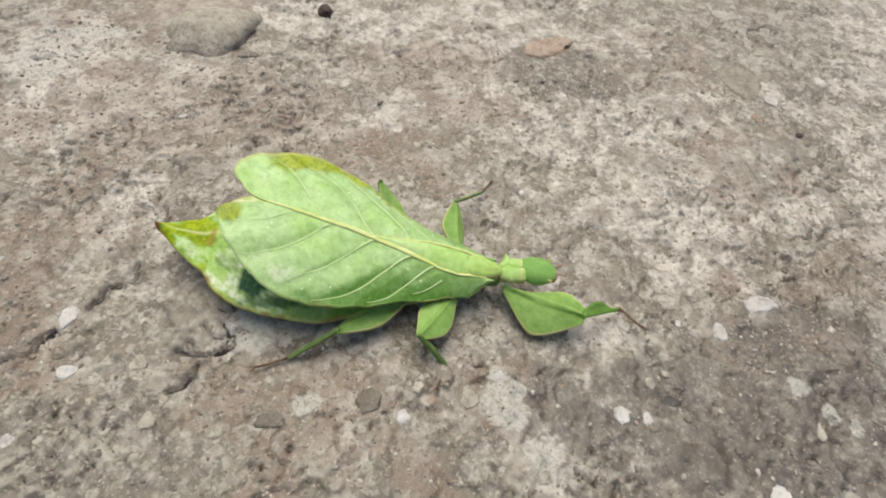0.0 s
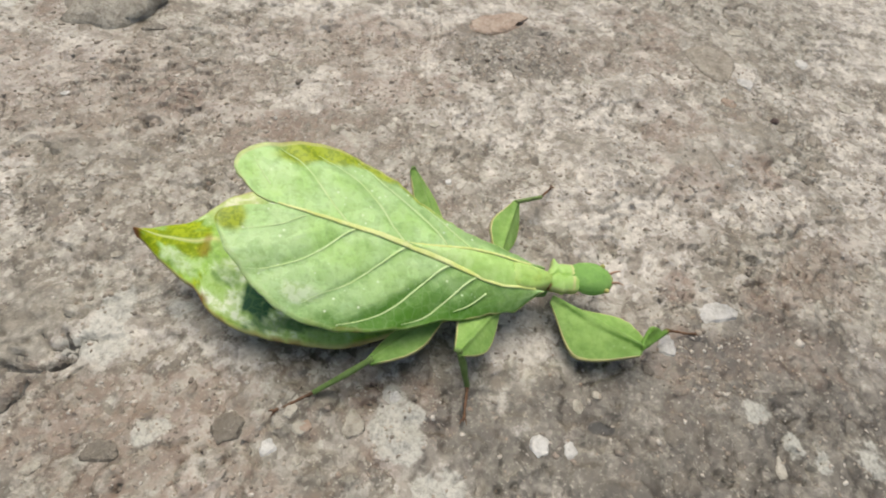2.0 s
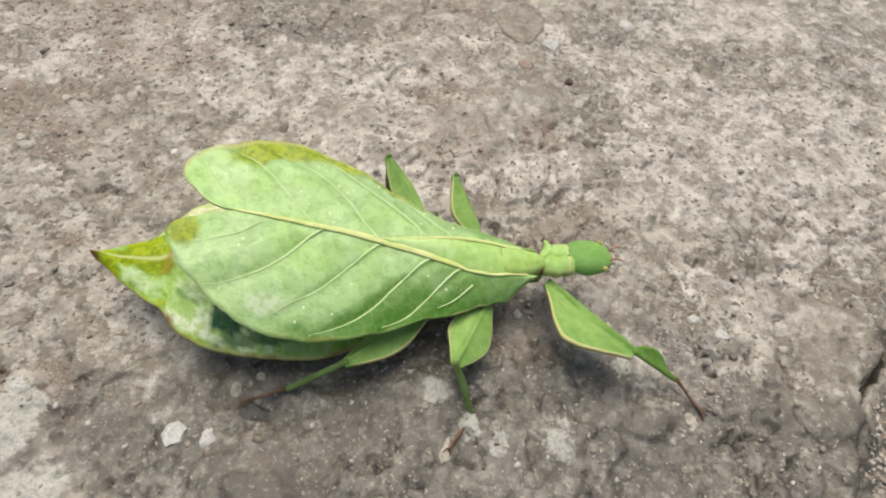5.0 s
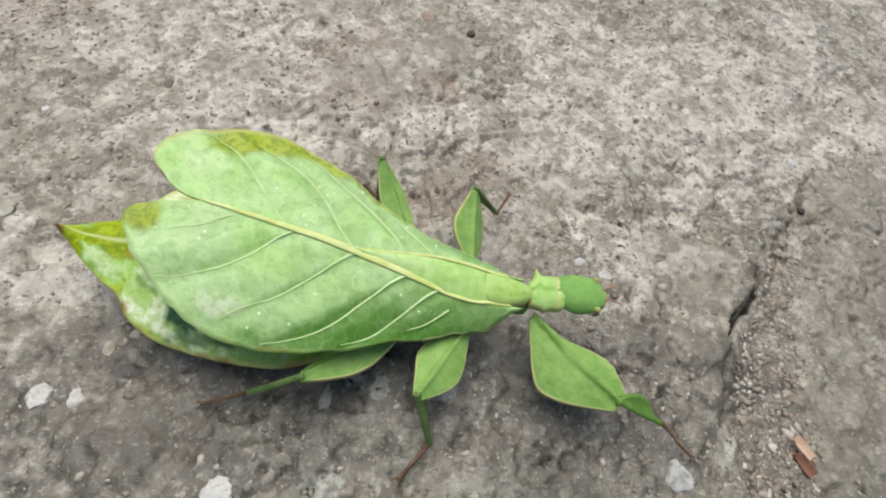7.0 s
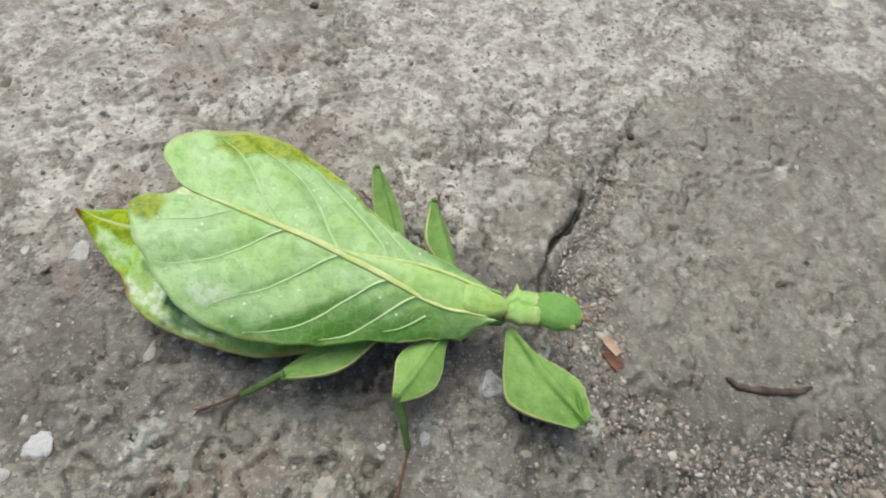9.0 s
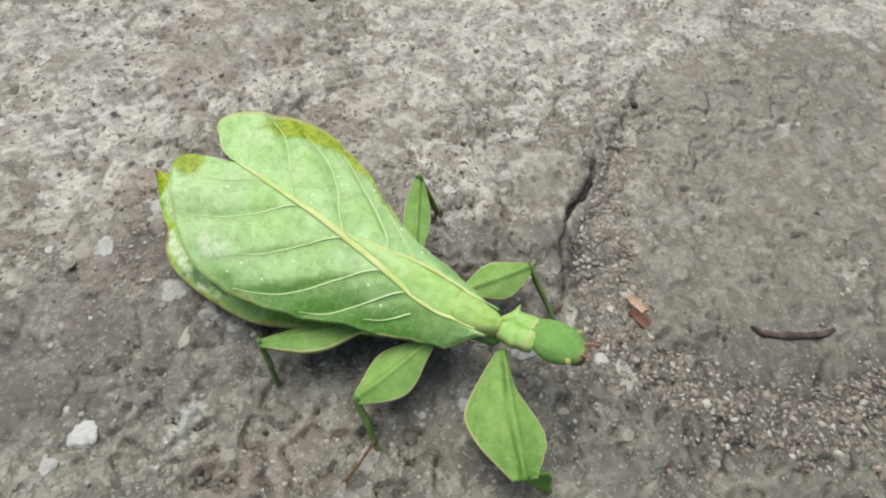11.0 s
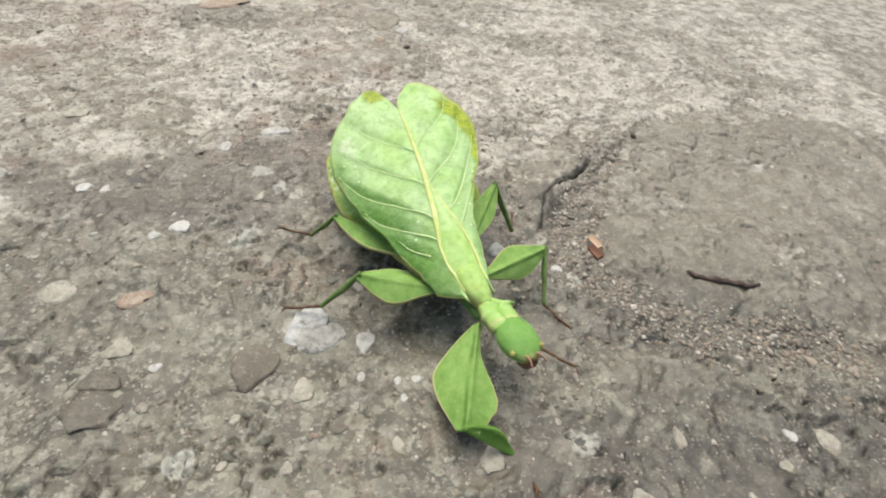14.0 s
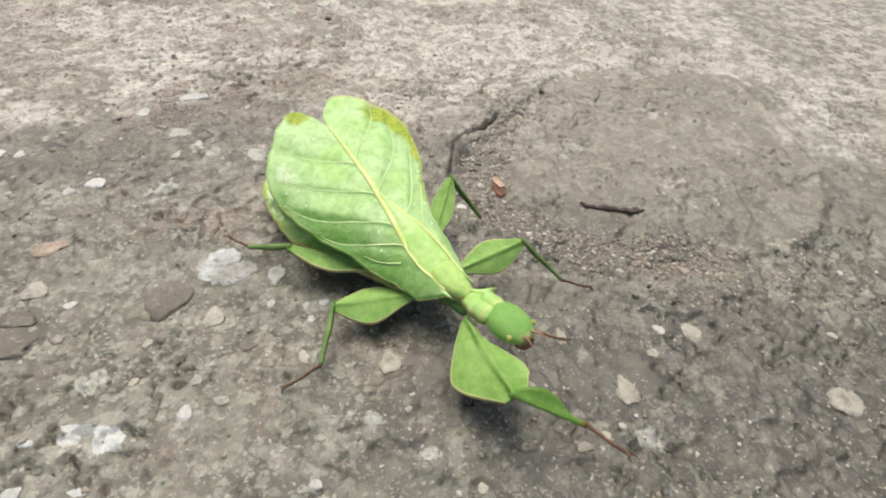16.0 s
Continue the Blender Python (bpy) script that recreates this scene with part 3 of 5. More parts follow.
def bed(kind, x, y, a, b, turn):
    """Levels the sheet where a stone sits in it."""
    i, j = np.searchsorted(XA, [x - 2 * a, x + 2 * a]), np.searchsorted(YA, [y - 2 * a, y + 2 * a])
    box = (slice(i[0], i[1] + 1), slice(j[0], j[1] + 1))
    c, s = math.cos(radians(turn)), math.sin(radians(turn))
    u, v = ((GX[box] - x) * c + (GY[box] - y) * s) / a, (-(GX[box] - x) * s + (GY[box] - y) * c) / b
    w = 1 - step(np.hypot(u, v), 0.9, 1.5)
    if w.sum() > 0:
        GZ[box] += w * (float((GZ[box] * w).sum() / w.sum()) - GZ[box])
    BEDDED.append((kind, x, y, a, b, turn))


bed("boulder", -30.0, 148.6, 14.5, 13, 10)
bed("slate", -18.7, 140.2, 3.1, 1.8, 14)
bed("orange", 65.7, 158.4, 10, 5.5, 10)
bed("stone", 125.5, 148.0, 7.2, 9.2, 9)
bed("pale", 137.8, 166.2, 3.1, 2.1, 10)
bed("white", -32, 58.5, 1.8, 2.5, 4)
bed("white", -28.5, 48.4, 1.9, 1.5, 3)
bed("pale", -17.8, 50.9, 2.3, 1.6, 3)
bed("pale", -13.5, 41.3, 2.2, 1.7, 3)
bed("white", 28.3, 43.4, 1.4, 1.4, 3)
bed("pale", 30.8, 48.5, 1.1, 1.1, 3)
bed("pale", 39.9, 47.2, 2.5, 2.3, 3)
bed("slate", 22.6, 45.4, 2.9, 2.5, 3)
bed("slate", 6.6, 41.7, 2.7, 1.9, 3)
bed("white", 68, 45.4, 2, 1.9, 3)
bed("white", 72.4, 45.1, 1.2, 1.5, 3)
bed("pale", 158.6, 137.2, 2.4, 2.7, 7)
bed("slate", 88.9, 48, 2.3, 2, 1)
bed("white", 142.4, 24.8, 1, 1.2, -14)
bed("pale", 127.8, 20.8, 1.8, 2, -14)
bed("white", 92.2, 32.3, 2.2, 2.3, -14)
bed("white", 88.6, 29, 1.3, 1.2, -14)
bed("slate", 88.2, 41.1, 1.7, 2, -14)
bed("white", 91.9, 63.6, 1.8, 2.7, -12)
bed("white", 165.4, 26.5, 1.3, 1.3, -13)
bed("white", 150.6, 63.2, 1.3, 1.3, -12)
bed("pale", 104.6, 43.6, 1.2, 2, -13)
bed("pale", 52.7, 75.9, 4.4, 3.1, 6)
bed("pale", 91.8, 4.4, 3.1, 2.3, 0)
bed("pale", 77.5, 16, 3.1, 3, 1)
bed("orange", 90, 14.5, 3.2, 2.3, 1)
bed("slate", 113.3, 1.1, 4.2, 4.5, 0)
bed("slate", 91.6, -1.7, 3.5, 2.4, 0)
bed("white", 129.5, 7.1, 1.8, 2.4, 0)
bed("blue", 121.5, 8.9, 5.1, 4, 1)
bed("pale", 120.8, -2.8, 2.6, 2.4, 0)
bed("white", 135, -0.3, 0.7, 0.9, 0)
bed("white", 135.9, -3.1, 0.7, 0.8, 0)
bed("white", 138.1, -0.1, 1.1, 0.8, 0)
bed("white", 129.3, 0.1, 0.9, 1.1, 0)
bed("pale", 120.8, -14.9, 1.2, 1.1, -1)
bed("pale", 168.2, -18.7, 2.8, 1.6, -1)
bed("white", 120.5, -20.2, 1.1, 1.6, -1)
bed("pale", 112.4, -7.8, 0.9, 0.9, -1)
bed("pale", 151.5, 3.7, 1.4, 1.8, 0)
bed("blue", 119.7, 9.9, 4, 4.8, -2)
bed("pale", 218.8, -24.8, 3.3, 3, -4)
bed("pale", 184.1, -20.4, 2.7, 3.1, -4)
bed("white", 138.3, -31.1, 1, 0.9, -5)
bed("pale", 148.4, -13, 2.6, 2.6, -4)
bed("white", 102.6, 70.4, 4.3, 2.6, 14)
bed("orange", 124.6, 132.9, 2.1, 2.2, 7)
bed("white", 131.9, 141.0, 2.4, 2.8, 8)
bed("white", 154.4, 156.1, 2.6, 2.6, 8)
bed("blue", 153.9, 30.9, 3.1, 2.4, -9)
bed("pale", 176.8, -9.6, 1.3, 1.9, 0)
bed("pale", 200.4, -9.4, 1.9, 2.3, 0)
bed("pale", 3.4, 35.9, 1, 0.8, 2)
bed("pale", -1.9, 39.5, 1.5, 1, 2)
bed("orange", 32.9, 46.5, 1.2, 1.1, 3)
bed("pale", 32.7, 41.8, 0.8, 0.7, 2)
bed("white", 45.7, 51.7, 1.1, 1.1, 3)
bed("pale", 74.8, 52.2, 1, 1.4, 3)
bed("pale", 77.9, 54, 0.8, 0.8, 3)
bed("pale", 112.4, -14.5, 0.8, 0.8, 0)
bed("slate", 126.9, -8.6, 1.5, 0.9, 1)
bed("slate", 92.9, -7.2, 5.1, 3.4, 1)

dice = random.Random(5)
for k in range(170):
    x, y, a = dice.uniform(-60, 240), dice.uniform(-38, 150), dice.uniform(0.5, 1.5)
    bed(dice.choice(("pale", "pale", "white", "stone", "slate", "pale", "stone")), x, y, a, a * dice.uniform(0.6, 1.0), dice.uniform(0, 180))


def level(x, y):
    """Ground height in millimetres."""
    i, j = np.clip(np.searchsorted(XA, x) - 1, 0, len(XA) - 2), np.clip(np.searchsorted(YA, y) - 1, 0, len(YA) - 2)
    a, b = (x - XA[i]) / (XA[i + 1] - XA[i]), (y - YA[j]) / (YA[j + 1] - YA[j])
    return (GZ[i, j] * (1 - a) + GZ[i + 1, j] * a) * (1 - b) + (GZ[i, j + 1] * (1 - a) + GZ[i + 1, j + 1] * a) * b


def build_ground():
    reach = np.exp(-((GX - 100) / 700) ** 2 - ((GY - 70) / 700) ** 2)
    nx, ny = GX.shape
    me = bpy.data.meshes.new("ground")
    me.vertices.add(nx * ny)
    me.vertices.foreach_set("co", (np.stack([GX, GY, GZ], -1) * MM).ravel())
    idx = np.arange(nx * ny).reshape(nx, ny)
    quads = np.stack([idx[:-1, :-1], idx[1:, :-1], idx[1:, 1:], idx[:-1, 1:]], -1).reshape(-1, 4)
    me.loops.add(quads.size)
    me.loops.foreach_set("vertex_index", quads.ravel())
    me.polygons.add(len(quads))
    me.polygons.foreach_set("loop_start", np.arange(0, quads.size, 4))
    me.polygons.foreach_set("use_smooth", np.ones(len(quads), dtype=bool))
    me.update(calc_edges=True)
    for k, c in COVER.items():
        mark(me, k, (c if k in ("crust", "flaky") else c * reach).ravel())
    me.materials.append(GROUND)
    return tagged(new("ground", me), "weathered grey-brown concrete with embedded pebbles, crust and cracks", "ground", kind="structure")


ground = build_ground()


# ---- the leaf insect (its own millimetres: x ahead, y to its left, z up) ----
def smooth_line(points, n):
    """A rounded line through points, evenly spaced."""
    p = np.array(points, dtype=float)
    e = np.concatenate([[2 * p[0] - p[1]], p, [2 * p[-1] - p[-2]]])
    out = []
    for k in range(1, len(e) - 2):
        t = np.linspace(0, 1, 24, endpoint=False)[:, None]
        a, b, c, d = e[k - 1], e[k], e[k + 1], e[k + 2]
        out.append(0.5 * (2 * b + (c - a) * t + (2 * a - 5 * b + 4 * c - d) * t ** 2 + (3 * b - a - 3 * c + d) * t ** 3))
    out = np.concatenate(out + [p[-1:]])
    s = np.concatenate([[0], np.cumsum(np.linalg.norm(np.diff(out, axis=0), axis=1))])
    u = np.linspace(0, s[-1], n)
    return np.stack([np.interp(u, s, out[:, k]) for k in range(out.shape[1])], 1)


def shell(name, top, thick, material, marks):
    """A closed thin body from a grid of top points (rows x columns x 3, in millimetres)."""
    n, m, _ = top.shape
    low = top.copy()
    low[..., 2] -= thick
    verts = np.concatenate([top.reshape(-1, 3), low.reshape(-1, 3)]) * MM
    i = np.arange(n * m).reshape(n, m)
    q = np.stack([i[:-1, :-1], i[1:, :-1], i[1:, 1:], i[:-1, 1:]], -1).reshape(-1, 4)
    faces = [tuple(f) for f in q] + [tuple(f[::-1] + n * m) for f in q]
    ring = np.concatenate([i[0, :], i[1:, -1], i[-1, -2::-1], i[-2:0:-1, 0]])
    for a, b in zip(ring, np.roll(ring, -1)):
        faces.append((a, b, b + n * m, a + n * m))
    me = from_arrays(name, verts, faces, material)
    bm = bmesh.new()
    bm.from_mesh(me)
    bmesh.ops.recalc_face_normals(bm, faces=bm.faces)
    bm.to_mesh(me)
    bm.free()
    for k, v in marks.items():
        mark(me, k, np.concatenate([np.ravel(v), np.ravel(v)]))
    return me


def tube(name, line, radii, material, sides=8, flat=1.0):
    """A round rod along a line (millimetres) with closed, rounded ends."""
    p = np.array(line, dtype=float)
    r = np.interp(np.linspace(0, 1, len(p)), np.linspace(0, 1, len(radii)), radii)
    d = np.gradient(p, axis=0)
    d /= np.linalg.norm(d, axis=1)[:, None] + 1e-9
    up = np.array([0.0, 0.0, 1.0])
    verts, faces = [], []
    for k in range(len(p)):
        s = np.cross(up, d[k])
        s = s / np.linalg.norm(s) if np.linalg.norm(s) > 1e-3 else np.array([1.0, 0, 0])
        w = np.cross(d[k], s)
        for a in range(sides):
            g = 2 * math.pi * a / sides
            verts.append((p[k] + r[k] * (math.cos(g) * s + flat * math.sin(g) * w)) * MM)
    n = len(p)
    for k in range(n - 1):
        for a in range(sides):
            b = (a + 1) % sides
            faces.append((k * sides + a, k * sides + b, (k + 1) * sides + b, (k + 1) * sides + a))
    for k, s in ((0, -1), (n - 1, 1)):
        verts.append((p[k] + s * d[k] * r[k] * 0.7) * MM)
        c = len(verts) - 1
        for a in range(sides):
            b = (a + 1) % sides
            faces.append((k * sides + b, k * sides + a, c) if s < 0 else (k * sides + a, k * sides + b, c))
    return from_arrays(name, verts, faces, material)


def blob(name, centre, size, material, lump=0.04, seed=1, marks=()):
    """A rounded, slightly uneven lump."""
    bm = bmesh.new()
    bmesh.ops.create_icosphere(bm, subdivisions=3, radius=1)
    co = []
    for v in bm.verts:
        k = 1 + lump * noise.noise(v.co * 2.2 + Vector((seed, 0, 0)))
        co.append(tuple(v.co))
        v.co = Vector([MM * (centre[i] + size[i] * v.co[i] * k) for i in range(3)])
    me = bpy.data.meshes.new(name)
    bm.to_mesh(me)
    bm.free()
    me.materials.append(material)
    me.polygons.foreach_set("use_smooth", [True] * len(me.polygons))
    for key, f in marks:
        mark(me, key, [f(c) for c in co])
    return me


MIDRIB = smooth_line([(-0.5, -1.0), (-4.3, -1.25), (-7, -1.6), (-10.3, -1.5), (-13.5, -0.8), (-17, 0.0), (-20, 0.55), (-24, 1.2), (-30, 1.8), (-36, 2.25), (-40.8, 2.55)], 120)
LEFT_ROOT = smooth_line([(-0.5, 2.75), (-4.6, 2.75), (-7, 2.95), (-10, 3.05), (-13, 2.9), (-16, 2.45), (-20, 1.8), (-23.5, 1.45), (-30, 1.8), (-36, 2.25), (-40.8, 2.55)], 120)
LEFT_EDGE = smooth_line([(-0.6, 2.8), (-2.6, 3.0), (-5, 3.7), (-9, 4.6), (-13.4, 5.6), (-17.6, 7.2), (-21.4, 9.2), (-25.2, 11.6), (-28.9, 13.3), (-32, 14.3), (-36, 15.1), (-40.4, 14.2), (-44.2, 12.4), (-46.5, 10.4), (-47.4, 8.0), (-46.7, 5.8), (-44.6, 3.8), (-42.2, 2.8), (-40.6, 2.5)], 120)
RIGHT_EDGE = smooth_line([(-0.4, -0.9), (-2.2, -2.0), (-4.2, -3.6), (-4.9, -4.1), (-6.6, -4.5), (-9.2, -5.4), (-12.8, -7.0), (-17, -8.3), (-21, -10), (-24.8, -11.2), (-28, -11.9), (-32, -12.3), (-36.4, -11.8), (-40, -10.2), (-44.4, -6.6), (-46.6, -4.2), (-48.0, -1.8), (-47.6, -0.3), (-45.9, 0.8), (-43, 1.7), (-40.6, 2.5)], 120)
RIGHT_VEINS = [[(-37.0, 1.7), (-40.4, -0.6), (-44.2, -2.0)], [(-30.3, 1.5), (-32.0, 0.1), (-34.3, -2.4), (-37.2, -4.6), (-40.5, -6.2), (-43.4, -7.0)], [(-22.5, 0.9), (-23.5, 0.1), (-26.6, -2.8), (-30.0, -6.0), (-33.6, -8.2), (-35.8, -9.8)], [(-15.8, -0.3), (-17.6, -1.6), (-20.8, -4.9), (-24.0, -8.1), (-27.6, -10.3), (-31.0, -11.6)], [(-11.8, -1.3), (-13.6, -2.7), (-16.4, -5.6), (-19.2, -8.3), (-22.4, -9.9)], [(-10.2, -3.2), (-12.8, -5.3), (-15.0, -6.6)]]
LEFT_VEINS = [[(-42.4, 5.4), (-44.0, 7.3), (-45.5, 9.5)], [(-31.0, 1.95), (-33.4, 4.3), (-36.1, 7.7), (-39.0, 10.5), (-42.3, 12.1)], [(-23.3, 1.7), (-25, 3.6), (-27.2, 6.6), (-30.3, 9.5), (-33.8, 11.4), (-37, 12.6)], [(-16.8, 2.7), (-18.3, 4.5), (-21.3, 6.9), (-25.1, 9.4), (-29.2, 12.0), (-31.3, 13.1)], [(-13, 3.0), (-16.7, 5.6), (-20.8, 8.4)]]


def wing_height(x, y, right):
    """The wings rise towards the tail, with the tissue quilted between the ribs."""
    z = 0.5 + 0.19 * np.clip(-x, 0, 60) - 0.0009 * np.clip(-x - 30, 0, 30) ** 2
    rows = [smooth_line(v, 12) for v in (RIGHT_VEINS if right else LEFT_VEINS)]
    d = np.minimum.reduce([away(x, y, v) for v in rows] + [away(x, y, MIDRIB[::6])])
    z = z + 0.22 * step(d, 0.2, 2.6)
    # each field steps down a little in front of its vein
    for p in rows[1:]:
        (ax, ay), (bx, by) = p[0], p[-1]
        front = ((bx - ax) * (y - ay) - (by - ay) * (x - ax)) / math.hypot(bx - ax, by - ay) * (1 if right else -1)
        z = z - 0.2 * np.exp(-away(x, y, p) / 0.9) * step(front, -0.1, 0.5)
    # the fore part of the right wing folds down over the flank
    wide = np.interp(-x, [0, 2, 4.4, 9.3, 12.7, 17, 21], [0.5, 1.0, 2.4, 4.0, 6.0, 8.4, 11])
    fold = np.interp(-x, [0, 3, 10, 14, 20, 28], [2.2, 2.5, 2.1, 1.6, 0.8, 0.0])
    droop = fold * np.clip((-1.5 - y) / wide, 0, 1) ** 1.4 if right else 0.0
    # the pair leans to the insect's right and is arched across
    return z + 0.15 * (y - 1.5) - 0.010 * (y - 1.5) ** 2 - droop + 0.30 * layers(x + 90, y + 90, 5, 77, 3)


def forewing(parent, right):
    edge, root = (RIGHT_EDGE, MIDRIB) if right else (LEFT_EDGE, LEFT_ROOT)
    v = np.append(np.linspace(0, 0.955, 52), [0.965, 1.0])[None, :, None]
    g = root[:, None, :] * (1 - v) + edge[:, None, :] * v
    # the margin is finely uneven
    g = g + (0.22 * layers(g[..., 0] + 31, g[..., 1] + 57, 1.6, 91, 2) * v[..., 0] ** 6)[..., None]
    x, y = g[..., 0], g[..., 1]
    z = wing_height(x, y, right) + (0.0 if right else -0.12)
    near_edge = np.broadcast_to(v[..., 0], x.shape)
    wob = layers(x + 50, y + 50, 3, 5, 3)
    spots = layers(x + 10, y + 80, 1.7, 15, 2)
    if right:
        olive = step(np.hypot((x + 47.4) / 3.0, (y - 0.2) / 3.0) + 0.4 * wob, 1.15, 0.8)
        olive = np.maximum(olive, 0.45 * step(-y + wob * 2 - 0.16 * (x + 44), 8.8, 12.5) * step(spots, -0.3, 0.3))
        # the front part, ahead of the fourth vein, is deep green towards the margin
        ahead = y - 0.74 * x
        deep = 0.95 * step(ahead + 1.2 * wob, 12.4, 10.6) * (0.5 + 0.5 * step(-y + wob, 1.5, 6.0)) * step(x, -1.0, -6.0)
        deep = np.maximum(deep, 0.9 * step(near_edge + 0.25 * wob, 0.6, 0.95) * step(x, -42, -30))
        # a small whitish highlight and faint glare towards the tail, painted on
        film_glare = 0.5 * step(np.hypot((x + 36.5) / 2.6, (y + 8.6) / 1.5) + 0.8 * wob, 1.1, 0.4)
        film_glare = np.maximum(film_glare, 0.12 * step(x + 2 * wob, -36, -43) * step(-y, 2, 6))
    else:
        olive = step(near_edge + 0.16 * wob - 0.001 * (x + 38) ** 2, 0.72, 0.80) * step(x, -44, -41) * step(y, 9, 11)
        deep = np.maximum(0.7 * step(x + wob * 2, -26, -6) * step(y - 0.12 * (-x) - 2.2, -0.6, 1.2), 0.55 * step(near_edge + 0.15 * wob, 0.55, 0.98) * step(x, -44, -30))
        # faint glare painted on the rear of this wing
        film_glare = 0.08 * step(np.hypot((x + 42) / 6, (y - 8) / 4) + 0.7 * wob, 1.1, 0.4)
        olive = np.maximum(olive, 0.85 * step(near_edge + 0.10 * wob, 0.80, 0.93) * step(x, -42, -34) * step(x, -12, -24))
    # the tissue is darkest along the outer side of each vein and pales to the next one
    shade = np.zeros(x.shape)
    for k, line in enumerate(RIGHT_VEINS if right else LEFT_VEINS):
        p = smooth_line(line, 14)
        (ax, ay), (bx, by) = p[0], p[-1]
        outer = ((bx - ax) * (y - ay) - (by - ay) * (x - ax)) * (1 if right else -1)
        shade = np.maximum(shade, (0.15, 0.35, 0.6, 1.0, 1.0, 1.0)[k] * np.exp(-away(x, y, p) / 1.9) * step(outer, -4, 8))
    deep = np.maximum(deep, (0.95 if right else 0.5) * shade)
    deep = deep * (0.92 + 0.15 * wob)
    rim = np.where(x > -13, 0.7, 0.12 if right else 0.45) * step(near_edge, 0.956, 0.964) * step(wob, -0.6, 0.1)
    brown = (0.5 if right else 0.25) * step(near_edge, 0.93, 0.99) * step(spots, 0.25, 0.5) * step(x, -20, -30)
    me = shell("forewing", np.stack([x, y, z], -1), 0.35, WING, {"olive": olive, "deep": np.clip(deep, 0, 1), "rim": rim, "film_glare": film_glare, "brown": brown})
    wing = part("forewing", me, parent, "pale green wing patterned like a leaf half")
    for k, line in enumerate(RIGHT_VEINS if right else LEFT_VEINS):
        p = smooth_line(line, 30)
        q = np.column_stack([p, wing_height(p[:, 0], p[:, 1], right) + (0.04 if right else -0.07)])
        w = 0.55 if k == 0 else 1.0
        part("vein", tube("vein", q, [0.18 * w, 0.15 * w, 0.11 * w, 0.04], FAINT, 8, 0.28), wing, "thin pale vein")
    if right:
        p = MIDRIB[5:]
        q = np.column_stack([p, wing_height(p[:, 0], p[:, 1], True) + 0.10])
        part("midrib", tube("midrib", q, [0.20, 0.25, 0.28, 0.42, 0.55, 0.52, 0.44, 0.36, 0.27, 0.16], RIB, 10, 0.42), wing, "yellowish raised midrib")
    return wing


def abdomen(parent):
    right = smooth_line([(-8, -3), (-16, -6), (-20, -7.4), (-24, -9.4), (-27.8, -11.1), (-31, -11.8), (-36, -11.9), (-40, -11.5), (-43.5, -10.9), (-46.2, -10.1), (-48.8, -8.6), (-50.2, -7.2), (-51.6, -5.4), (-54.1, -3.9), (-57.6, -1.4), (-60.2, 0.9), (-62.0, 2.2)], 72)
    left = smooth_line([(-8, 6), (-16, 9), (-20, 10.4), (-24, 12.6), (-27, 14.4), (-30, 15.2), (-36, 15.3), (-40, 15.2), (-44, 14.6), (-47, 13.6), (-50, 12.0), (-52, 9.6), (-53.8, 7.0), (-55.2, 5.6), (-57.9, 4.5), (-60.2, 3.4), (-62.0, 2.7)], 72)
    v = np.linspace(0, 1, 45)[None, :, None]
    g = right[:, None, :] * (1 - v) + left[:, None, :] * v
    x, y = g[..., 0], g[..., 1]
    mid = np.abs(2 * np.broadcast_to(v[..., 0], x.shape) - 1)
    wob = layers(x + 20, y + 20, 3.2, 15, 3)
    fine = layers(x + 20, y + 20, 1.3, 47, 3)
    z = -2.9 - 1.1 * mid ** 2 + 0.035 * np.clip(-x - 40, 0, 30) + 0.45 * wob + 0.3 * np.cos(x * 2 * math.pi / 5.6) * (1 - mid) + 0.15 * fine
    tail = step(x + 0.55 * np.clip(y - 4.5, 0, 12) + 1.0 * wob, -50.2, -51.6)
    blotch = layers(x + 20, y + 20, 2.4, 16, 3)
    olive = np.maximum(tail * np.maximum(step(blotch, -0.05, 0.15), step(mid + 0.2 * wob, 0.42, 0.30)) * step(mid, 0.03, 0.08), 0.8 * step(mid, 0.9, 1.0) * step(wob, -0.5, 0.2))
    beige = (1 - tail) * step(x, -44, -47) * step(y, 4.5, 6.5)
    rim = np.maximum(0.9 * step(mid, 0.06, 0.02) * step(x, -49, -51), np.maximum(0.35 * beige, 0.6 * step(mid, 0.955, 0.975)))
    # whitish translucent skin with dark blue-green patches near the wing edge
    pale = (1 - tail) * step(mid, 1.0, 0.93)
    rag = 0.35 * wob + 0.3 * fine
    dark_patch = step(np.hypot((x + 42.2) / 3.4, (y + 5.8) / 2.9) + rag, 1.05, 0.8)
    dark_patch = np.maximum(dark_patch, 0.8 * step(np.hypot((x + 35.5) / 8.5, (y + 8.9 - 0.16 * (x + 35.5)) / 1.3) + rag, 1.05, 0.75))
    dark_patch = np.maximum(dark_patch, 0.5 * step(np.hypot((x + 47.6) / 2.4, (y + 3.2) / 1.5) + rag, 1.05, 0.75))
    film_glare = pale * step(x + 2 * wob, -27, -34) * (1 - dark_patch) * (0.2 + 0.8 * step(blotch + 0.5 * fine, -0.1, 0.15))
    film_glare = np.maximum(0.9 * film_glare, 0.45 * step(mid, 0.3, 0.45) * tail * step(blotch, 0.0, -0.3) * step(x, -59, -57))
    brown = step(x, -60.6, -61.5) + 0.85 * step(np.hypot(x + 50.4, y + 7.2), 1.3, 0.5) + 0.5 * step(np.hypot((x + 51.5) / 1.1, (y - 1.5) / 2.6) + 0.5 * wob, 1.0, 0.6)
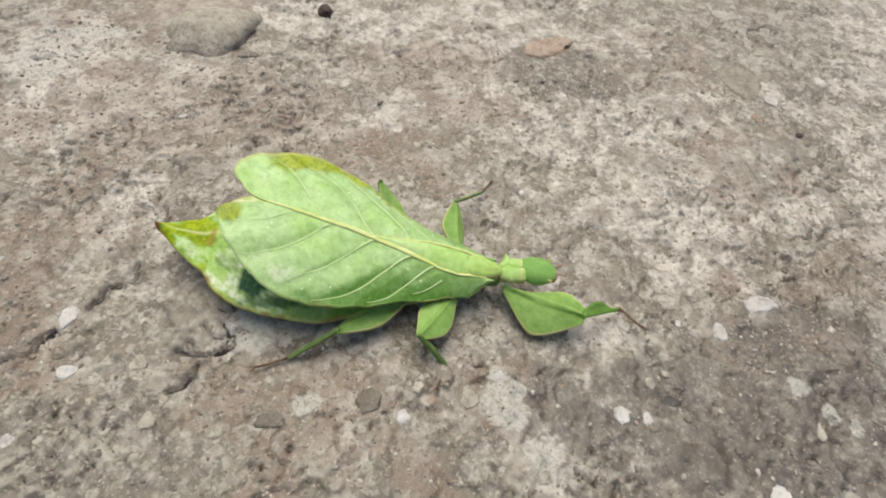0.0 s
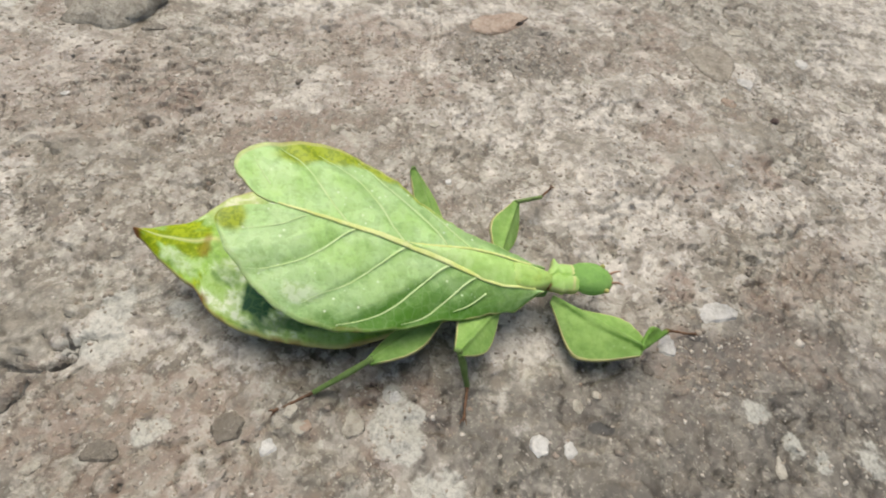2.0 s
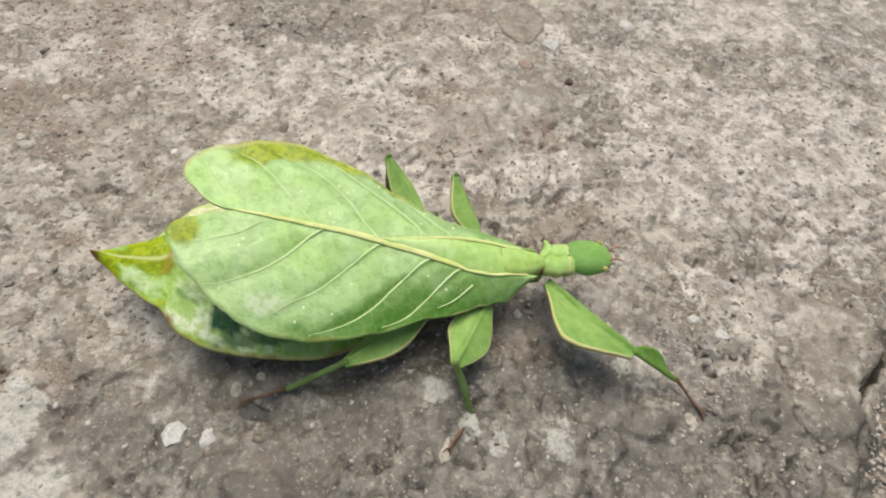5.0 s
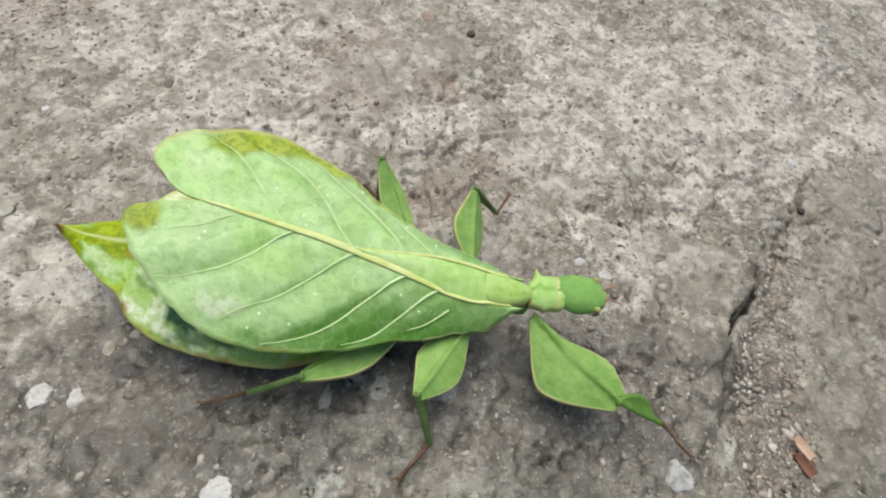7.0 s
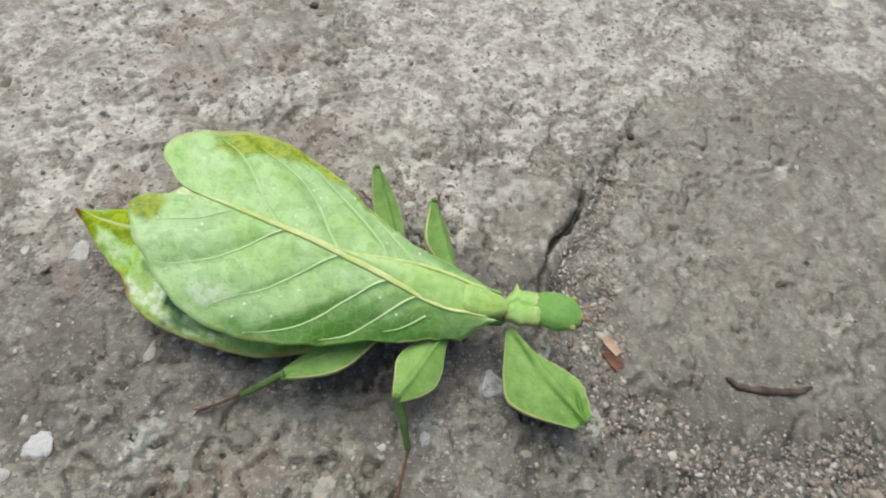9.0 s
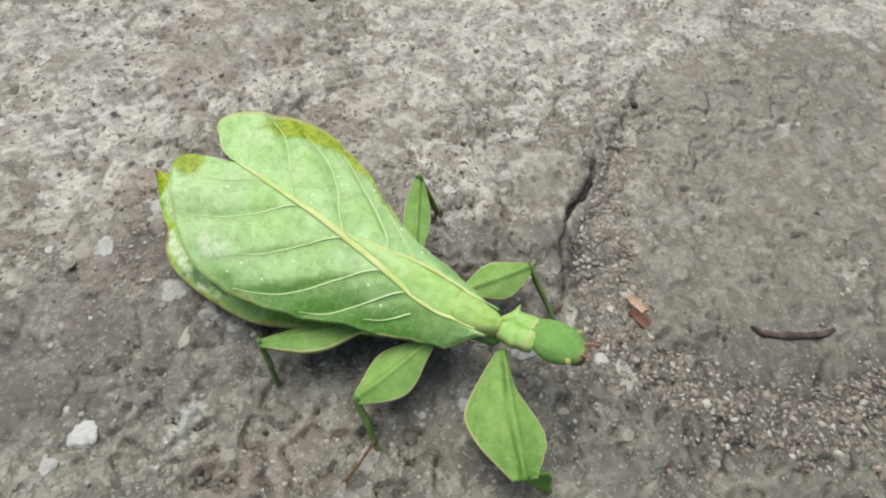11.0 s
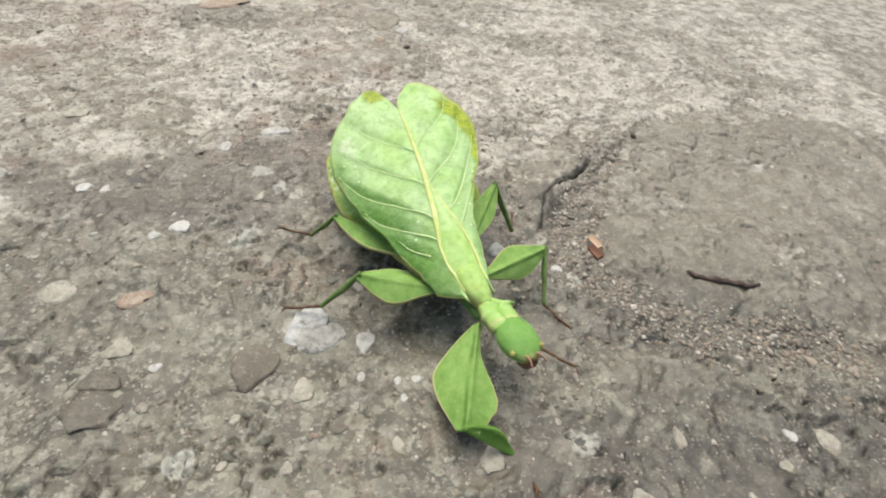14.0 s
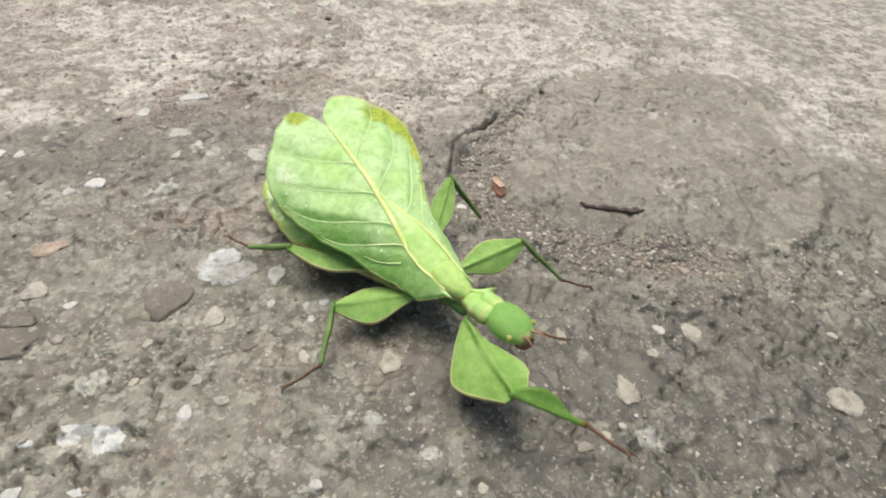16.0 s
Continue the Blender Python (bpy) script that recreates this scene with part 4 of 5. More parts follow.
    deep = (1 - tail) * np.maximum(0.35 * step(x, -38, -22), dark_patch) + 0.5 * tail * step(blotch, 0.2, 0.4)
    me = shell("abdomen", np.stack([x, y, z], -1), 0.8, HIDE, {"olive": olive, "deep": np.clip(deep, 0, 1), "rim": rim, "film_glare": film_glare, "brown": np.clip(brown + 0.5 * step(mid, 0.965, 0.99) * step(fine, 0.0, 0.3), 0, 1)})
    return part("abdomen", me, parent, "broad flat green abdomen with yellow-brown edges")


def strip(name, a, b, n, height, thick, material, marks):
    """A plate between two lines; height and marks are functions of x, y and the distance 0 to 1 from the middle."""
    v = np.linspace(0, 1, n)[None, :, None]
    g = a[:, None, :] * (1 - v) + b[:, None, :] * v
    x, y = g[..., 0], g[..., 1]
    m = np.abs(2 * np.broadcast_to(v[..., 0], x.shape) - 1)
    return shell(name, np.stack([x, y, height(x, y, m)], -1), thick, material, {k: f(x, y, m) for k, f in marks.items()})


def torso(parent):
    nil = lambda x, y, m: 0 * x
    line = np.array([(x, 1.2 - 0.03 * x, -2.6 - 0.02 * x) for x in np.linspace(-26, 0.5, 24)])
    me = tube("thorax", line, [1.8, 3.0, 3.4, 3.2, 2.4, 1.5], HIDE, 16, 0.8)
    for k in ("olive", "rim", "film_glare", "brown"):
        mark(me, k, np.zeros(len(me.vertices)))
    mark(me, "deep", np.full(len(me.vertices), 0.6))
    part("thorax", me, parent, "green underside of the thorax")
    # long shield between two pale ridges
    a, b = MIDRIB[11:70], LEFT_ROOT[11:70]
    lift = lambda x: 0.55 + 0.185 * np.clip(-x, 0, 60)
    me = strip("shield", a, b, 15, lambda x, y, m: lift(x) + 0.15 * (y - 1.5) + 0.5 * (1 - m ** 2) + 0.15 * layers(x, y, 2.0, 8, 2), 0.9, SHIELD,
               {"olive": lambda x, y, m: 0.12 * step(x, -8, -4), "deep": lambda x, y, m: 0.3 * step(layers(x, y, 2.2, 44, 2), -0.1, 0.5) * step(x, -20, -10), "rim": lambda x, y, m: 0.25 * step(m, 0.8, 1), "film_glare": lambda x, y, m: 0.12 * step(x, -10, -18), "brown": nil})
    sh = part("shield", me, parent, "smooth pale green thorax shield")
    q = np.column_stack([LEFT_ROOT[7:67], lift(LEFT_ROOT[7:67, 0]) + 0.15 * (LEFT_ROOT[7:67, 1] - 1.5) + 0.1])
    part("ridge", tube("ridge", q, [0.20, 0.28, 0.26, 0.22, 0.12], RIB, 8, 0.6), sh, "yellowish ridge")
    # yellow-green neck
    a = smooth_line([(-6.0, -1.25), (-3.6, -1.25), (-1.6, -0.75), (-0.2, -0.1), (0.6, 0.3)], 20)
    b = smooth_line([(-6.0, 2.7), (-3.6, 2.75), (-1.6, 2.55), (-0.2, 2.3), (0.6, 2.1)], 20)
    me = strip("neck", a, b, 13, lambda x, y, m: 0.62 + 0.185 * np.clip(-x, 0, 9) + 0.15 * (y - 1.5) + 0.62 * np.sqrt(np.clip(1 - m ** 2, 0, 1)) - 0.35 * step(x, -0.6, 0.5) - 0.3 * step(x, -4.8, -6.0), 1.5, SHIELD,
               {"olive": lambda x, y, m: 0.22 + 0.3 * step(layers(x, y, 1.5, 61, 2), 0.0, 0.4), "deep": nil, "rim": lambda x, y, m: 0.5 * step(m, 0.85, 1.0), "film_glare": nil, "brown": lambda x, y, m: 0.8 * step(np.hypot(x - 0.3, y + 0.9), 0.6, 0.2)})
    part("neck", me, parent, "narrow yellow-green neck plate")
    # collar plate behind the head, with a spine on its left edge
    c = smooth_line([(0.1, 0.4), (0.5, -0.1), (1.6, -0.25), (2.6, -0.55), (3.4, -0.2), (4.4, -0.2), (5.2, 0.1)], 36)
    d = smooth_line([(0.1, 2.5), (0.5, 3.2), (1.0, 4.0), (1.5, 5.5), (2.0, 4.5), (3.4, 4.6), (5.2, 4.7)], 36)
    me = strip("collar", c, d, 17, lambda x, y, m: 0.85 - 0.8 * m ** 3 - 0.3 * step(m, 0.12, 0) + 0.14 * layers(x, y, 1.2, 9, 2), 1.2, SHIELD,
               {"olive": lambda x, y, m: 0.3 * step(x, 1.5, -0.5), "deep": lambda x, y, m: 0.25 + 0.5 * step(m, 0.2, 0.0) * step(x, 4.4, 3.2) + 0 * x, "rim": lambda x, y, m: np.maximum(0.5 * step(m, 0.9, 1.0), 0.7 * step(np.abs(x - 4.3), 0.35, 0.1)), "film_glare": nil, "brown": lambda x, y, m: step(np.hypot(x - 0.2, y - 0.2), 0.6, 0.2)})
    part("collar", me, parent, "spiny-edged green collar plate")
    zero = lambda q: 0.0
    me = blob("head", (7.4, 2.6, -0.3), (3.95, 2.85, 1.8), CROWN, 0.08, 3, [("deep", zero), ("olive", zero), ("rim", lambda q: 0.55 * float(q[0] > 0.84)), ("film_glare", zero), ("brown", lambda q: float(step(np.array(q[0]), 0.9, 1.0)))])
    hd = part("head", me, parent, "rounded blue-green head")
    for s in (-1, 1):
        part("eye", blob("eye", (9.7, 2.6 + s * 2.25, 0.35), (0.45, 0.4, 0.42), EYE), hd, "small amber eye")
        q = smooth_line([(10.6, 2.7 + s * 0.8, 0.4), (11.6, 2.9 + s * 1.0, 0.7), (12.7, 3.0 + s * 1.3, 0.5)], 10)
        part("antenna", tube("antenna", q, [0.20, 0.17, 0.14, 0.07], FEELER, 6), hd, "short pinkish antenna")
    part("mouthparts", blob("mouthparts", (10.5, 2.7, -1.3), (1.1, 1.5, 1.0), FOOT, 0.15, 8), hd, "reddish-brown mouthparts")


def femur(parent, length, ahead, behind, saw, label):
    """A thigh with leaf-like lobes; x runs to the knee, z is the lobes' face."""
    n = 48
    s = np.linspace(0, 1, n)[:, None]
    v = np.concatenate([[-1, -0.955], np.linspace(-0.95, 0.95, 19), [0.955, 1]])[None, :]
    pr = np.linspace(0, 1, len(ahead))
    wa = smooth_line(np.column_stack([pr * 10, ahead]), n)[:, 1][:, None]
    wb = smooth_line(np.column_stack([pr * 10, behind]), n)[:, 1][:, None]
    teeth = saw * np.abs(((s * 9) % 1) - 0.5) * step(s, 0.5, 0.7)
    y = np.where(v > 0, v * (wa + teeth * 0.8), v * wb)
    x = s * length + 0 * v
    ridge = (0.6 if saw else 0.3) * np.exp(-(y / 0.35) ** 2) - 0.27 * np.abs(y)
    z = ridge - 0.035 * y ** 2 + 0.12 * layers(x + 40, y + 40, 2.5, 19, 2)
    r = np.abs(v) + 0 * s
    rim = 0.85 * step(r, 0.951, 0.955) * step(wa + wb, 1.2, 2.5)
    z0 = 0 * x
    me = shell("femur", np.stack([x, y, z], -1), 0.5, LOBE, {"olive": z0, "deep": np.maximum((0.9 if saw else 0.35) * step(np.abs(y + 0.35), 0.35, 0.1) * step(s, 0.03, 0.2), 0.4 * step(layers(x, y, 3, 4, 2), 0.1, 0.6)), "rim": rim, "film_glare": z0, "brown": z0})
    return part("femur", me, parent, label)


def tibia(parent, length, lobe):
    n, m = 24, 9
    s = np.linspace(0, 1, n)[:, None]
    v = np.linspace(-1, 1, m)[None, :]
    w = 0.36 + lobe * np.sin(np.clip(s * 1.25, 0, 1) * math.pi) ** 1.2
    x, y = s * (length + 0.5) - 0.5 + 0 * v, np.where(v > 0, v * w, v * 0.36)
    z = 0.38 * np.sqrt(np.clip(1 - (y / 0.5) ** 2, 0, 1)) - 0.02 * y ** 2
    z0 = 0 * x
    me = shell("tibia", np.stack([x, y, z], -1), 0.5, LOBE if lobe > 0.8 else STEM, {"olive": z0, "deep": z0 + 0.7, "rim": z0, "film_glare": z0, "brown": 0.8 * step(s, 0.85, 1.0) + z0})
    return part("tibia", me, parent, "thin dark green shin")


def tarsus(parent):
    q = smooth_line([(0, 0, 0), (1.6, 0, 0.12), (3.2, 0, 0), (4.8, 0, 0.1), (5.6, 0, 0.3), (6.1, 0, -0.1)], 26)
    r = [0.24, 0.28, 0.18, 0.27, 0.17, 0.26, 0.17, 0.25, 0.25, 0.08]
    ft = part("tarsus", tube("tarsus", q, r, FOOT, 8), parent, "reddish-brown jointed foot")
    for s in (-1, 1):
        c = smooth_line([(5.5, 0, 0.25), (6.2, s * 0.35, 0.25), (6.6, s * 0.5, -0.2)], 8)
        part("claw", tube("claw", c, [0.14, 0.12, 0.04], FOOT, 6), ft)
    return ft


insect = tagged(new("leaf_insect"), "green leaf-mimicking insect walking on weathered concrete", "insect")
forewing(insect, False)
forewing(insect, True)
abdomen(insect)
torso(insect)
HIND = ([0.7, 1.9, 2.8, 2.8, 2.0, 0.6], [0.6, 1.5, 2.4, 2.5, 1.8, 0.6])
MIDDLE = ([0.6, 1.7, 2.9, 3.2, 2.3, 0.6], [0.6, 1.7, 2.9, 3.0, 1.8, 0.5])
FRONT = ([0.5, 0.5, 1.0, 3.0, 3.6, 1.5], [0.8, 4.3, 5.8, 5.4, 4.0, 1.3])
BIG = "broad two-lobed green thigh with a serrated edge"
SMALL = "oval leaf-like green thigh with a pale rim"


def leg(length, shape, flip, saw, shin, lobe, label):
    a, b = shape if flip else shape[::-1]
    return femur(insect, length, a, b, saw, label), tibia(insect, shin, lobe), tarsus(insect)


LEGS = {
    "HR": leg(14.5, [[0.85 * w for w in e] for e in HIND], True, 0.0, 10.0, 0.15, SMALL),
    "MR": leg(12.5, MIDDLE, True, 0.0, 9.5, 0.15, SMALL),
    "FR": leg(15.5, FRONT, True, 0.5, 10.0, 1.7, BIG),
    "HL": leg(14.5, [[0.75 * w for w in e] for e in HIND], False, 0.0, 10.0, 0.15, SMALL),
    "ML": leg(12.5, [[0.92 * w for w in e] for e in MIDDLE], False, 0.0, 9.5, 0.15, SMALL),
    "FL": leg(5.0, ([0.4, 0.5, 0.55, 0.55, 0.5, 0.4], [0.4, 0.5, 0.55, 0.55, 0.5, 0.4]), False, 0.0, 4.5, 0.1, SMALL),
}


# ---- small loose things ----
def flake(name, length, width, thick, material, seed):
    bm = bmesh.new()
    bmesh.ops.create_cube(bm, size=1)
    bmesh.ops.subdivide_edges(bm, edges=bm.edges[:], cuts=3, use_grid_fill=True)
    for v in bm.verts:
        x, y, z = v.co
        k = 1 - 0.7 * abs(x) * (0.6 + 0.8 * y)
        n = noise.noise(Vector((x + seed, y, z)) * 3.1) * 0.35
        v.co = Vector((x * length + n, y * width * k + n * 0.6, z * thick + 0.5 * x * x + n * 0.4)) * MM
    me = bpy.data.meshes.new(name)
    bm.to_mesh(me)
    bm.free()
    me.materials.append(material)
    return me


def chip():
    """A broken splinter: a tan face over a rust-brown one, lying tilted."""
    ob = tagged(new("wood_chip"), "small tan and rust-brown chip lying on the grit", "chip")
    ob.matrix_world = pose(0.1746, 0.0328, MM * (level(174.6, 32.8) + 0.6), 10, 8, -62)
    part("tan_flake", flake("tan_flake", 3.4, 1.5, 0.7, CHIP, 0), ob, "tan upper flake").location = (-0.0009, 0.0007, 0.0004)
    part("brown_flake", flake("brown_flake", 3.3, 1.9, 0.9, RUSTY, 4), ob, "rust-brown lower flake").location = (0.0010, -0.0006, 0)


def twig():
    z = lambda x, y: level(x, y) + 0.38
    pts = [(191.2, 25.4), (192.6, 23.4), (195.5, 22.3), (198.5, 21.6), (201.5, 21.2), (203.8, 21.5)]
    q = smooth_line([(x, y, z(x, y)) for x, y in pts], 30)
    q[:, 2] += 0.15 * np.sin(np.arange(30) * 1.3)
    me = tube("twig", q, [0.25, 0.58, 0.50, 0.68, 0.48, 0.62, 0.50, 0.3], BARK, 9)
    tagged(new("twig", me), "short dark curled twig lying on the stone", "twig")


def crumb(x, y, a, seed):
    me = blob("crumb", (0, 0, 0), (a, a * 0.8, a * 0.6), BARK, 0.35, seed)
    ob = tagged(new("soil_crumb", me), "tiny black crumb of soil on the concrete", "crumb", group="soil crumbs")
    ob.matrix_world = pose(x * MM, y * MM, MM * (level(x, y) + a * 0.3), 0, 0, 40 * seed)


chip()
twig()
crumb(133.8, 126.1, 1.1, 1)
crumb(-1.8, 165.8, 2.4, 2)
crumb(196.5, 78.4, 0.9, 3)


# ---- pieces of the ground: embedded pebbles, then grit ----
def pebble_meshes(kind):
    out = []
    for k in range(4):
        bm = bmesh.new()
        bmesh.ops.create_icosphere(bm, subdivisions=3, radius=1)
        cut = random.Random(len(kind) * 10 + k)
        planes = [(Vector((cut.uniform(-1, 1), cut.uniform(-1, 1), cut.uniform(-0.25, 0.25))).normalized(), cut.uniform(0.55, 0.85)) for _ in range(7)]
        for v in bm.verts:
            d = v.co.normalized()
            s = 1 + 0.16 * noise.noise(d * 1.7 + Vector((k * 3.7, len(kind), 0))) + 0.12 * noise.noise(d * 4.1 + Vector((k, 5, len(kind))))
            p = d * s
            for n, f in planes:
                over = p.dot(n) - f
                if over > 0:
                    p -= n * over * 0.85
            w = 1 + 0.26 * noise.noise(Vector((d.x, d.y, k)) * 4.6) + 0.14 * noise.noise(Vector((d.x, d.y, k + 7)) * 10.5)
            v.co = Vector((p.x * w, p.y * w, min(p.z, (0.95 if kind == "boulder" else 0.5) + 0.14 * noise.noise(d * 2.6))))
        me = bpy.data.meshes.new("pebble")
        bm.to_mesh(me)
        bm.free()
        me.materials.append(STONES[kind])
        me.polygons.foreach_set("use_smooth", [True] * len(me.polygons))
        out.append(me)
    return out


PEBBLES = {k: pebble_meshes(k) for k in STONES}


def pebble(kind, x, y, a, b, turn):
    ob = new("pebble", dice.choice(PEBBLES[kind]))
    ob.parent = ground
    h = min(a, b) * (0.62 if kind == "boulder" else 0.5)
    z = level(x, y) + (0.12 if kind == "slate" and a > 2.5 else 0) + (0.07 * min(a, b) + 0.12 if min(a, b) < 3 else 0.09 * min(a, b) + 0.05 if kind != "boulder" else 0.06 * min(a, b)) - 0.5 * h
    ob.matrix_basis = pose(x * MM, y * MM, z * MM, dice.uniform(-3, 3), dice.uniform(-3, 3), turn) @ Matrix.Diagonal((a * MM, b * MM, h * MM, 1))


for k, x, y, a, b, turn in BEDDED:
    pebble(k, x, y, a, b, turn)


def grit():
    """Loose and half-set grains, thickest along the gully."""
    bm = bmesh.new()
    bmesh.ops.create_icosphere(bm, subdivisions=1, radius=1)
    bv = np.array([tuple(v.co) for v in bm.verts])
    bf = np.array([[v.index for v in f.verts] for f in bm.faces])
    bm.free()
    r = np.random.RandomState(9)
    x, y = np.append(r.uniform(-70, 260, 60000), r.uniform(140, 240, 16000)), np.append(r.uniform(-40, 150, 60000), r.uniform(-5, 75, 16000))
    i, j = np.clip(np.searchsorted(XA, x), 0, len(XA) - 1), np.clip(np.searchsorted(YA, y), 0, len(YA) - 1)
    keep = r.uniform(0, 1, len(x)) < 0.22 + 0.9 * COVER["grit"][i, j] + 0.6 * COVER["rust"][i, j] + 0.2 * step(y, 60, 85) - 0.2 * COVER["slab"][i, j] - 2.0 * (d_crack[i, j] < 1.7)
    coarse = np.where(r.uniform(0, 1, len(x)) < 0.35, COVER["grit"][i, j], 0.0)[keep]
    x, y = x[keep], y[keep]
    n = len(x)
    size = np.exp(r.normal(-1.30, 0.36, n)) * (1 + 0.5 * coarse)
    z = np.array([level(a, b) for a, b in zip(x, y)]) - 0.02 * size
    v = bv[None] * (1 + 0.28 * r.normal(0, 1, (n, len(bv), 1)))
    v = v * size[:, None, None] * r.uniform([0.8, 0.5, 0.3], [1.3, 1.0, 0.6], (n, 3))[:, None, :]
    t = r.uniform(0, 6.28, n)
    c, s = np.cos(t)[:, None], np.sin(t)[:, None]
    v = np.stack([v[..., 0] * c - v[..., 1] * s + x[:, None], v[..., 0] * s + v[..., 1] * c + y[:, None], v[..., 2] + z[:, None]], -1)
    f = (bf[None] + (np.arange(n) * len(bv))[:, None, None]).reshape(-1, 3)
    me = bpy.data.meshes.new("grit")
    me.vertices.add(n * len(bv))
    me.vertices.foreach_set("co", (v * MM).ravel())
    me.loops.add(f.size)
    me.loops.foreach_set("vertex_index", f.ravel())
    me.polygons.add(len(f))
    me.polygons.foreach_set("loop_start", np.arange(0, f.size, 3))
    me.update(calc_edges=True)
    me.materials.append(GRIT)
    tagged(new("grit", me), "fine mixed sand and stone grit on the concrete", "grit", kind="stuff")


grit()


# ---- what moves: the insect and its legs ----
BODY_ROWS = [
    (0, 0.04475, 0.06856, 0.00736, 0.66, 2.56, -3.55),
    (0.5, 0.05043, 0.07259, 0.00873, 0.17, -0.15, 0.08),
    (1, 0.05668, 0.07657, 0.00969, 0.54, 0.77, 9.00),
    (1.5, 0.06787, 0.06833, 0.00688, 1.14, 6.85, 0.49),
    (2, 0.06914, 0.06874, 0.00776, 2.57, 4.96, -0.23),
    (2.5, 0.07761, 0.07158, 0.00930, 3.67, 3.56, -0.34),
    (3, 0.08626, 0.07371, 0.00978, 2.98, 3.96, 4.62),
    (3.5, 0.09188, 0.07010, 0.00898, 2.60, 4.56, 4.72),
    (4, 0.10071, 0.07164, 0.00990, -1.12, 4.84, 2.88),
    (4.5, 0.11008, 0.07116, 0.01103, 3.27, 0.30, 4.45),
    (5, 0.11811, 0.06765, 0.01011, 3.08, 0.88, 1.89),
    (7.5, 0.13641, 0.04829, 0.01113, -1.00, -0.69, -16.05),
    (8, 0.14302, 0.04399, 0.01078, -2.77, -2.36, -21.88),
    (8.5, 0.14937, 0.04146, 0.01087, -2.00, -1.66, -21.85),
    (9, 0.15512, 0.03734, 0.01016, -0.40, 1.97, -22.05),
    (9.5, 0.15403, 0.03600, 0.01097, 0.72, -0.49, -24.56),
    (10, 0.15189, 0.03065, 0.01221, -1.55, -3.33, -35.64),
    (12.5, 0.14172, 0.02863, 0.01066, -4.25, -5.40, -50.42),
    (13, 0.14307, 0.01829, 0.01074, -2.54, -3.58, -67.87),
    (13.5, 0.14405, 0.01485, 0.01041, -1.90, -4.44, -68.08),
    (14, 0.14656, 0.00608, 0.01070, -0.65, 1.44, -68.21),
    (14.5, 0.14782, 0.00236, 0.01068, -0.37, 2.28, -67.33),
    (15, 0.15521, -0.00377, 0.01032, -1.62, 2.32, -58.54),
    (15.5, 0.15527, -0.00676, 0.00931, 1.27, -0.09, -61.68),
    (16, 0.15892, -0.00889, 0.00937, 2.02, -2.75, -58.75),
]
# each leg: seconds, knee, ankle and toe in the insect's millimetres
ROWS_HR = [
    (0, -28.4, -14.6, -2.7, -35.6, -17.9, -9.4, -40.7, -20.5, -8.8),
    (0.5, -24.6, -15.7, 3.1, -25.7, -19.3, -6.8, -30.6, -22.5, -6.9),
    (1, -26, -15.8, 0.5, -28.2, -20.8, -8.5, -32.7, -24.4, -9.4),
    (1.5, -27.7, -14.4, -1.4, -35.1, -17.5, -8.4, -40.1, -19.1, -10.7),
    (2, -27.5, -15, -2, -34.4, -17.9, -9.3, -39.4, -20.8, -9.8),
    (2.5, -23.7, -16.3, 2.9, -23, -19.4, -7.2, -26.9, -23.4, -8.8),
    (3, -27.4, -15.1, -2.1, -32.8, -17.9, -10.6, -37.5, -21.4, -10.9),
    (3.5, -29.1, -12.9, -3.5, -37.2, -14.4, -10, -42.7, -16, -11.1),
    (4, -24.4, -15.5, 3.2, -25.5, -17.8, -7.3, -30.9, -19.8, -7.9),
    (4.5, -26.8, -15.1, 0.5, -29.4, -17.2, -9.5, -34.6, -19.6, -9.7),
    (5, -28.5, -14, -2.2, -36, -15.3, -9.3, -41.6, -16.8, -9.5),
    (5.5, -26.8, -14.2, -0.1, -31.4, -16.1, -8.6, -36.8, -17.9, -9.5),
    (6, -25.6, -15.3, 1.8, -27.4, -17.5, -8.4, -32.8, -19.7, -8.8),
    (6.5, -27.6, -14.6, -0.8, -32.7, -16.2, -9.4, -38.1, -18.2, -9.6),
    (7, -27.8, -14.2, -0.9, -34.6, -14.8, -8.8, -40, -16.6, -9.7),
    (7.5, -27.1, -14.3, 0.4, -33.1, -14.4, -8.3, -38.3, -16.4, -9.9),
    (8, -23.5, -15.7, 3.9, -25.9, -16.9, -6.5, -31, -19.3, -8),
    (8.5, -25.2, -15.7, 1.8, -26.4, -17.6, -8.5, -31.3, -20.4, -9.9),
    (9, -27.5, -15, -1.8, -33.1, -16.2, -10.6, -38, -19.3, -11.1),
    (9.5, -27, -15.1, -0.5, -32.5, -16.6, -9.3, -37.3, -19.7, -9.9),
    (10, -26.5, -15.8, -0.8, -31.2, -17.1, -10.1, -35.5, -21, -10.3),
    (11.2, -27.2, -15.2, -2, -24.4, -16.2, -12.1, -29, -19.4, -13.1),
    (12.5, -28, -14.6, -3.3, -18.9, -14.8, -8.2, -24, -17.5, -9.2),
    (13, -24.7, -16.6, 1.1, -24.9, -17, -9.4, -28.2, -21.7, -9.6),
    (13.5, -26.2, -15.7, -1.3, -31.2, -16.3, -10.3, -32.7, -21.5, -8.1),
    (14, -27.9, -14.5, -1.4, -32.7, -17.7, -10.2, -35.4, -22.7, -9.3),
    (14.5, -27.5, -15, -2.4, -22.9, -18.2, -11.1, -26.5, -22.7, -11.5),
    (15, -27.7, -14.8, -2.6, -33.5, -16.8, -11.1, -38.7, -19.2, -11.9),
    (15.5, -28, -14.2, -1.9, -35.7, -18, -8.1, -41, -20.2, -8.3),
    (16, -27.5, -14.7, -1.2, -35.8, -18.8, -6.1, -41.4, -20.5, -6.3),
]
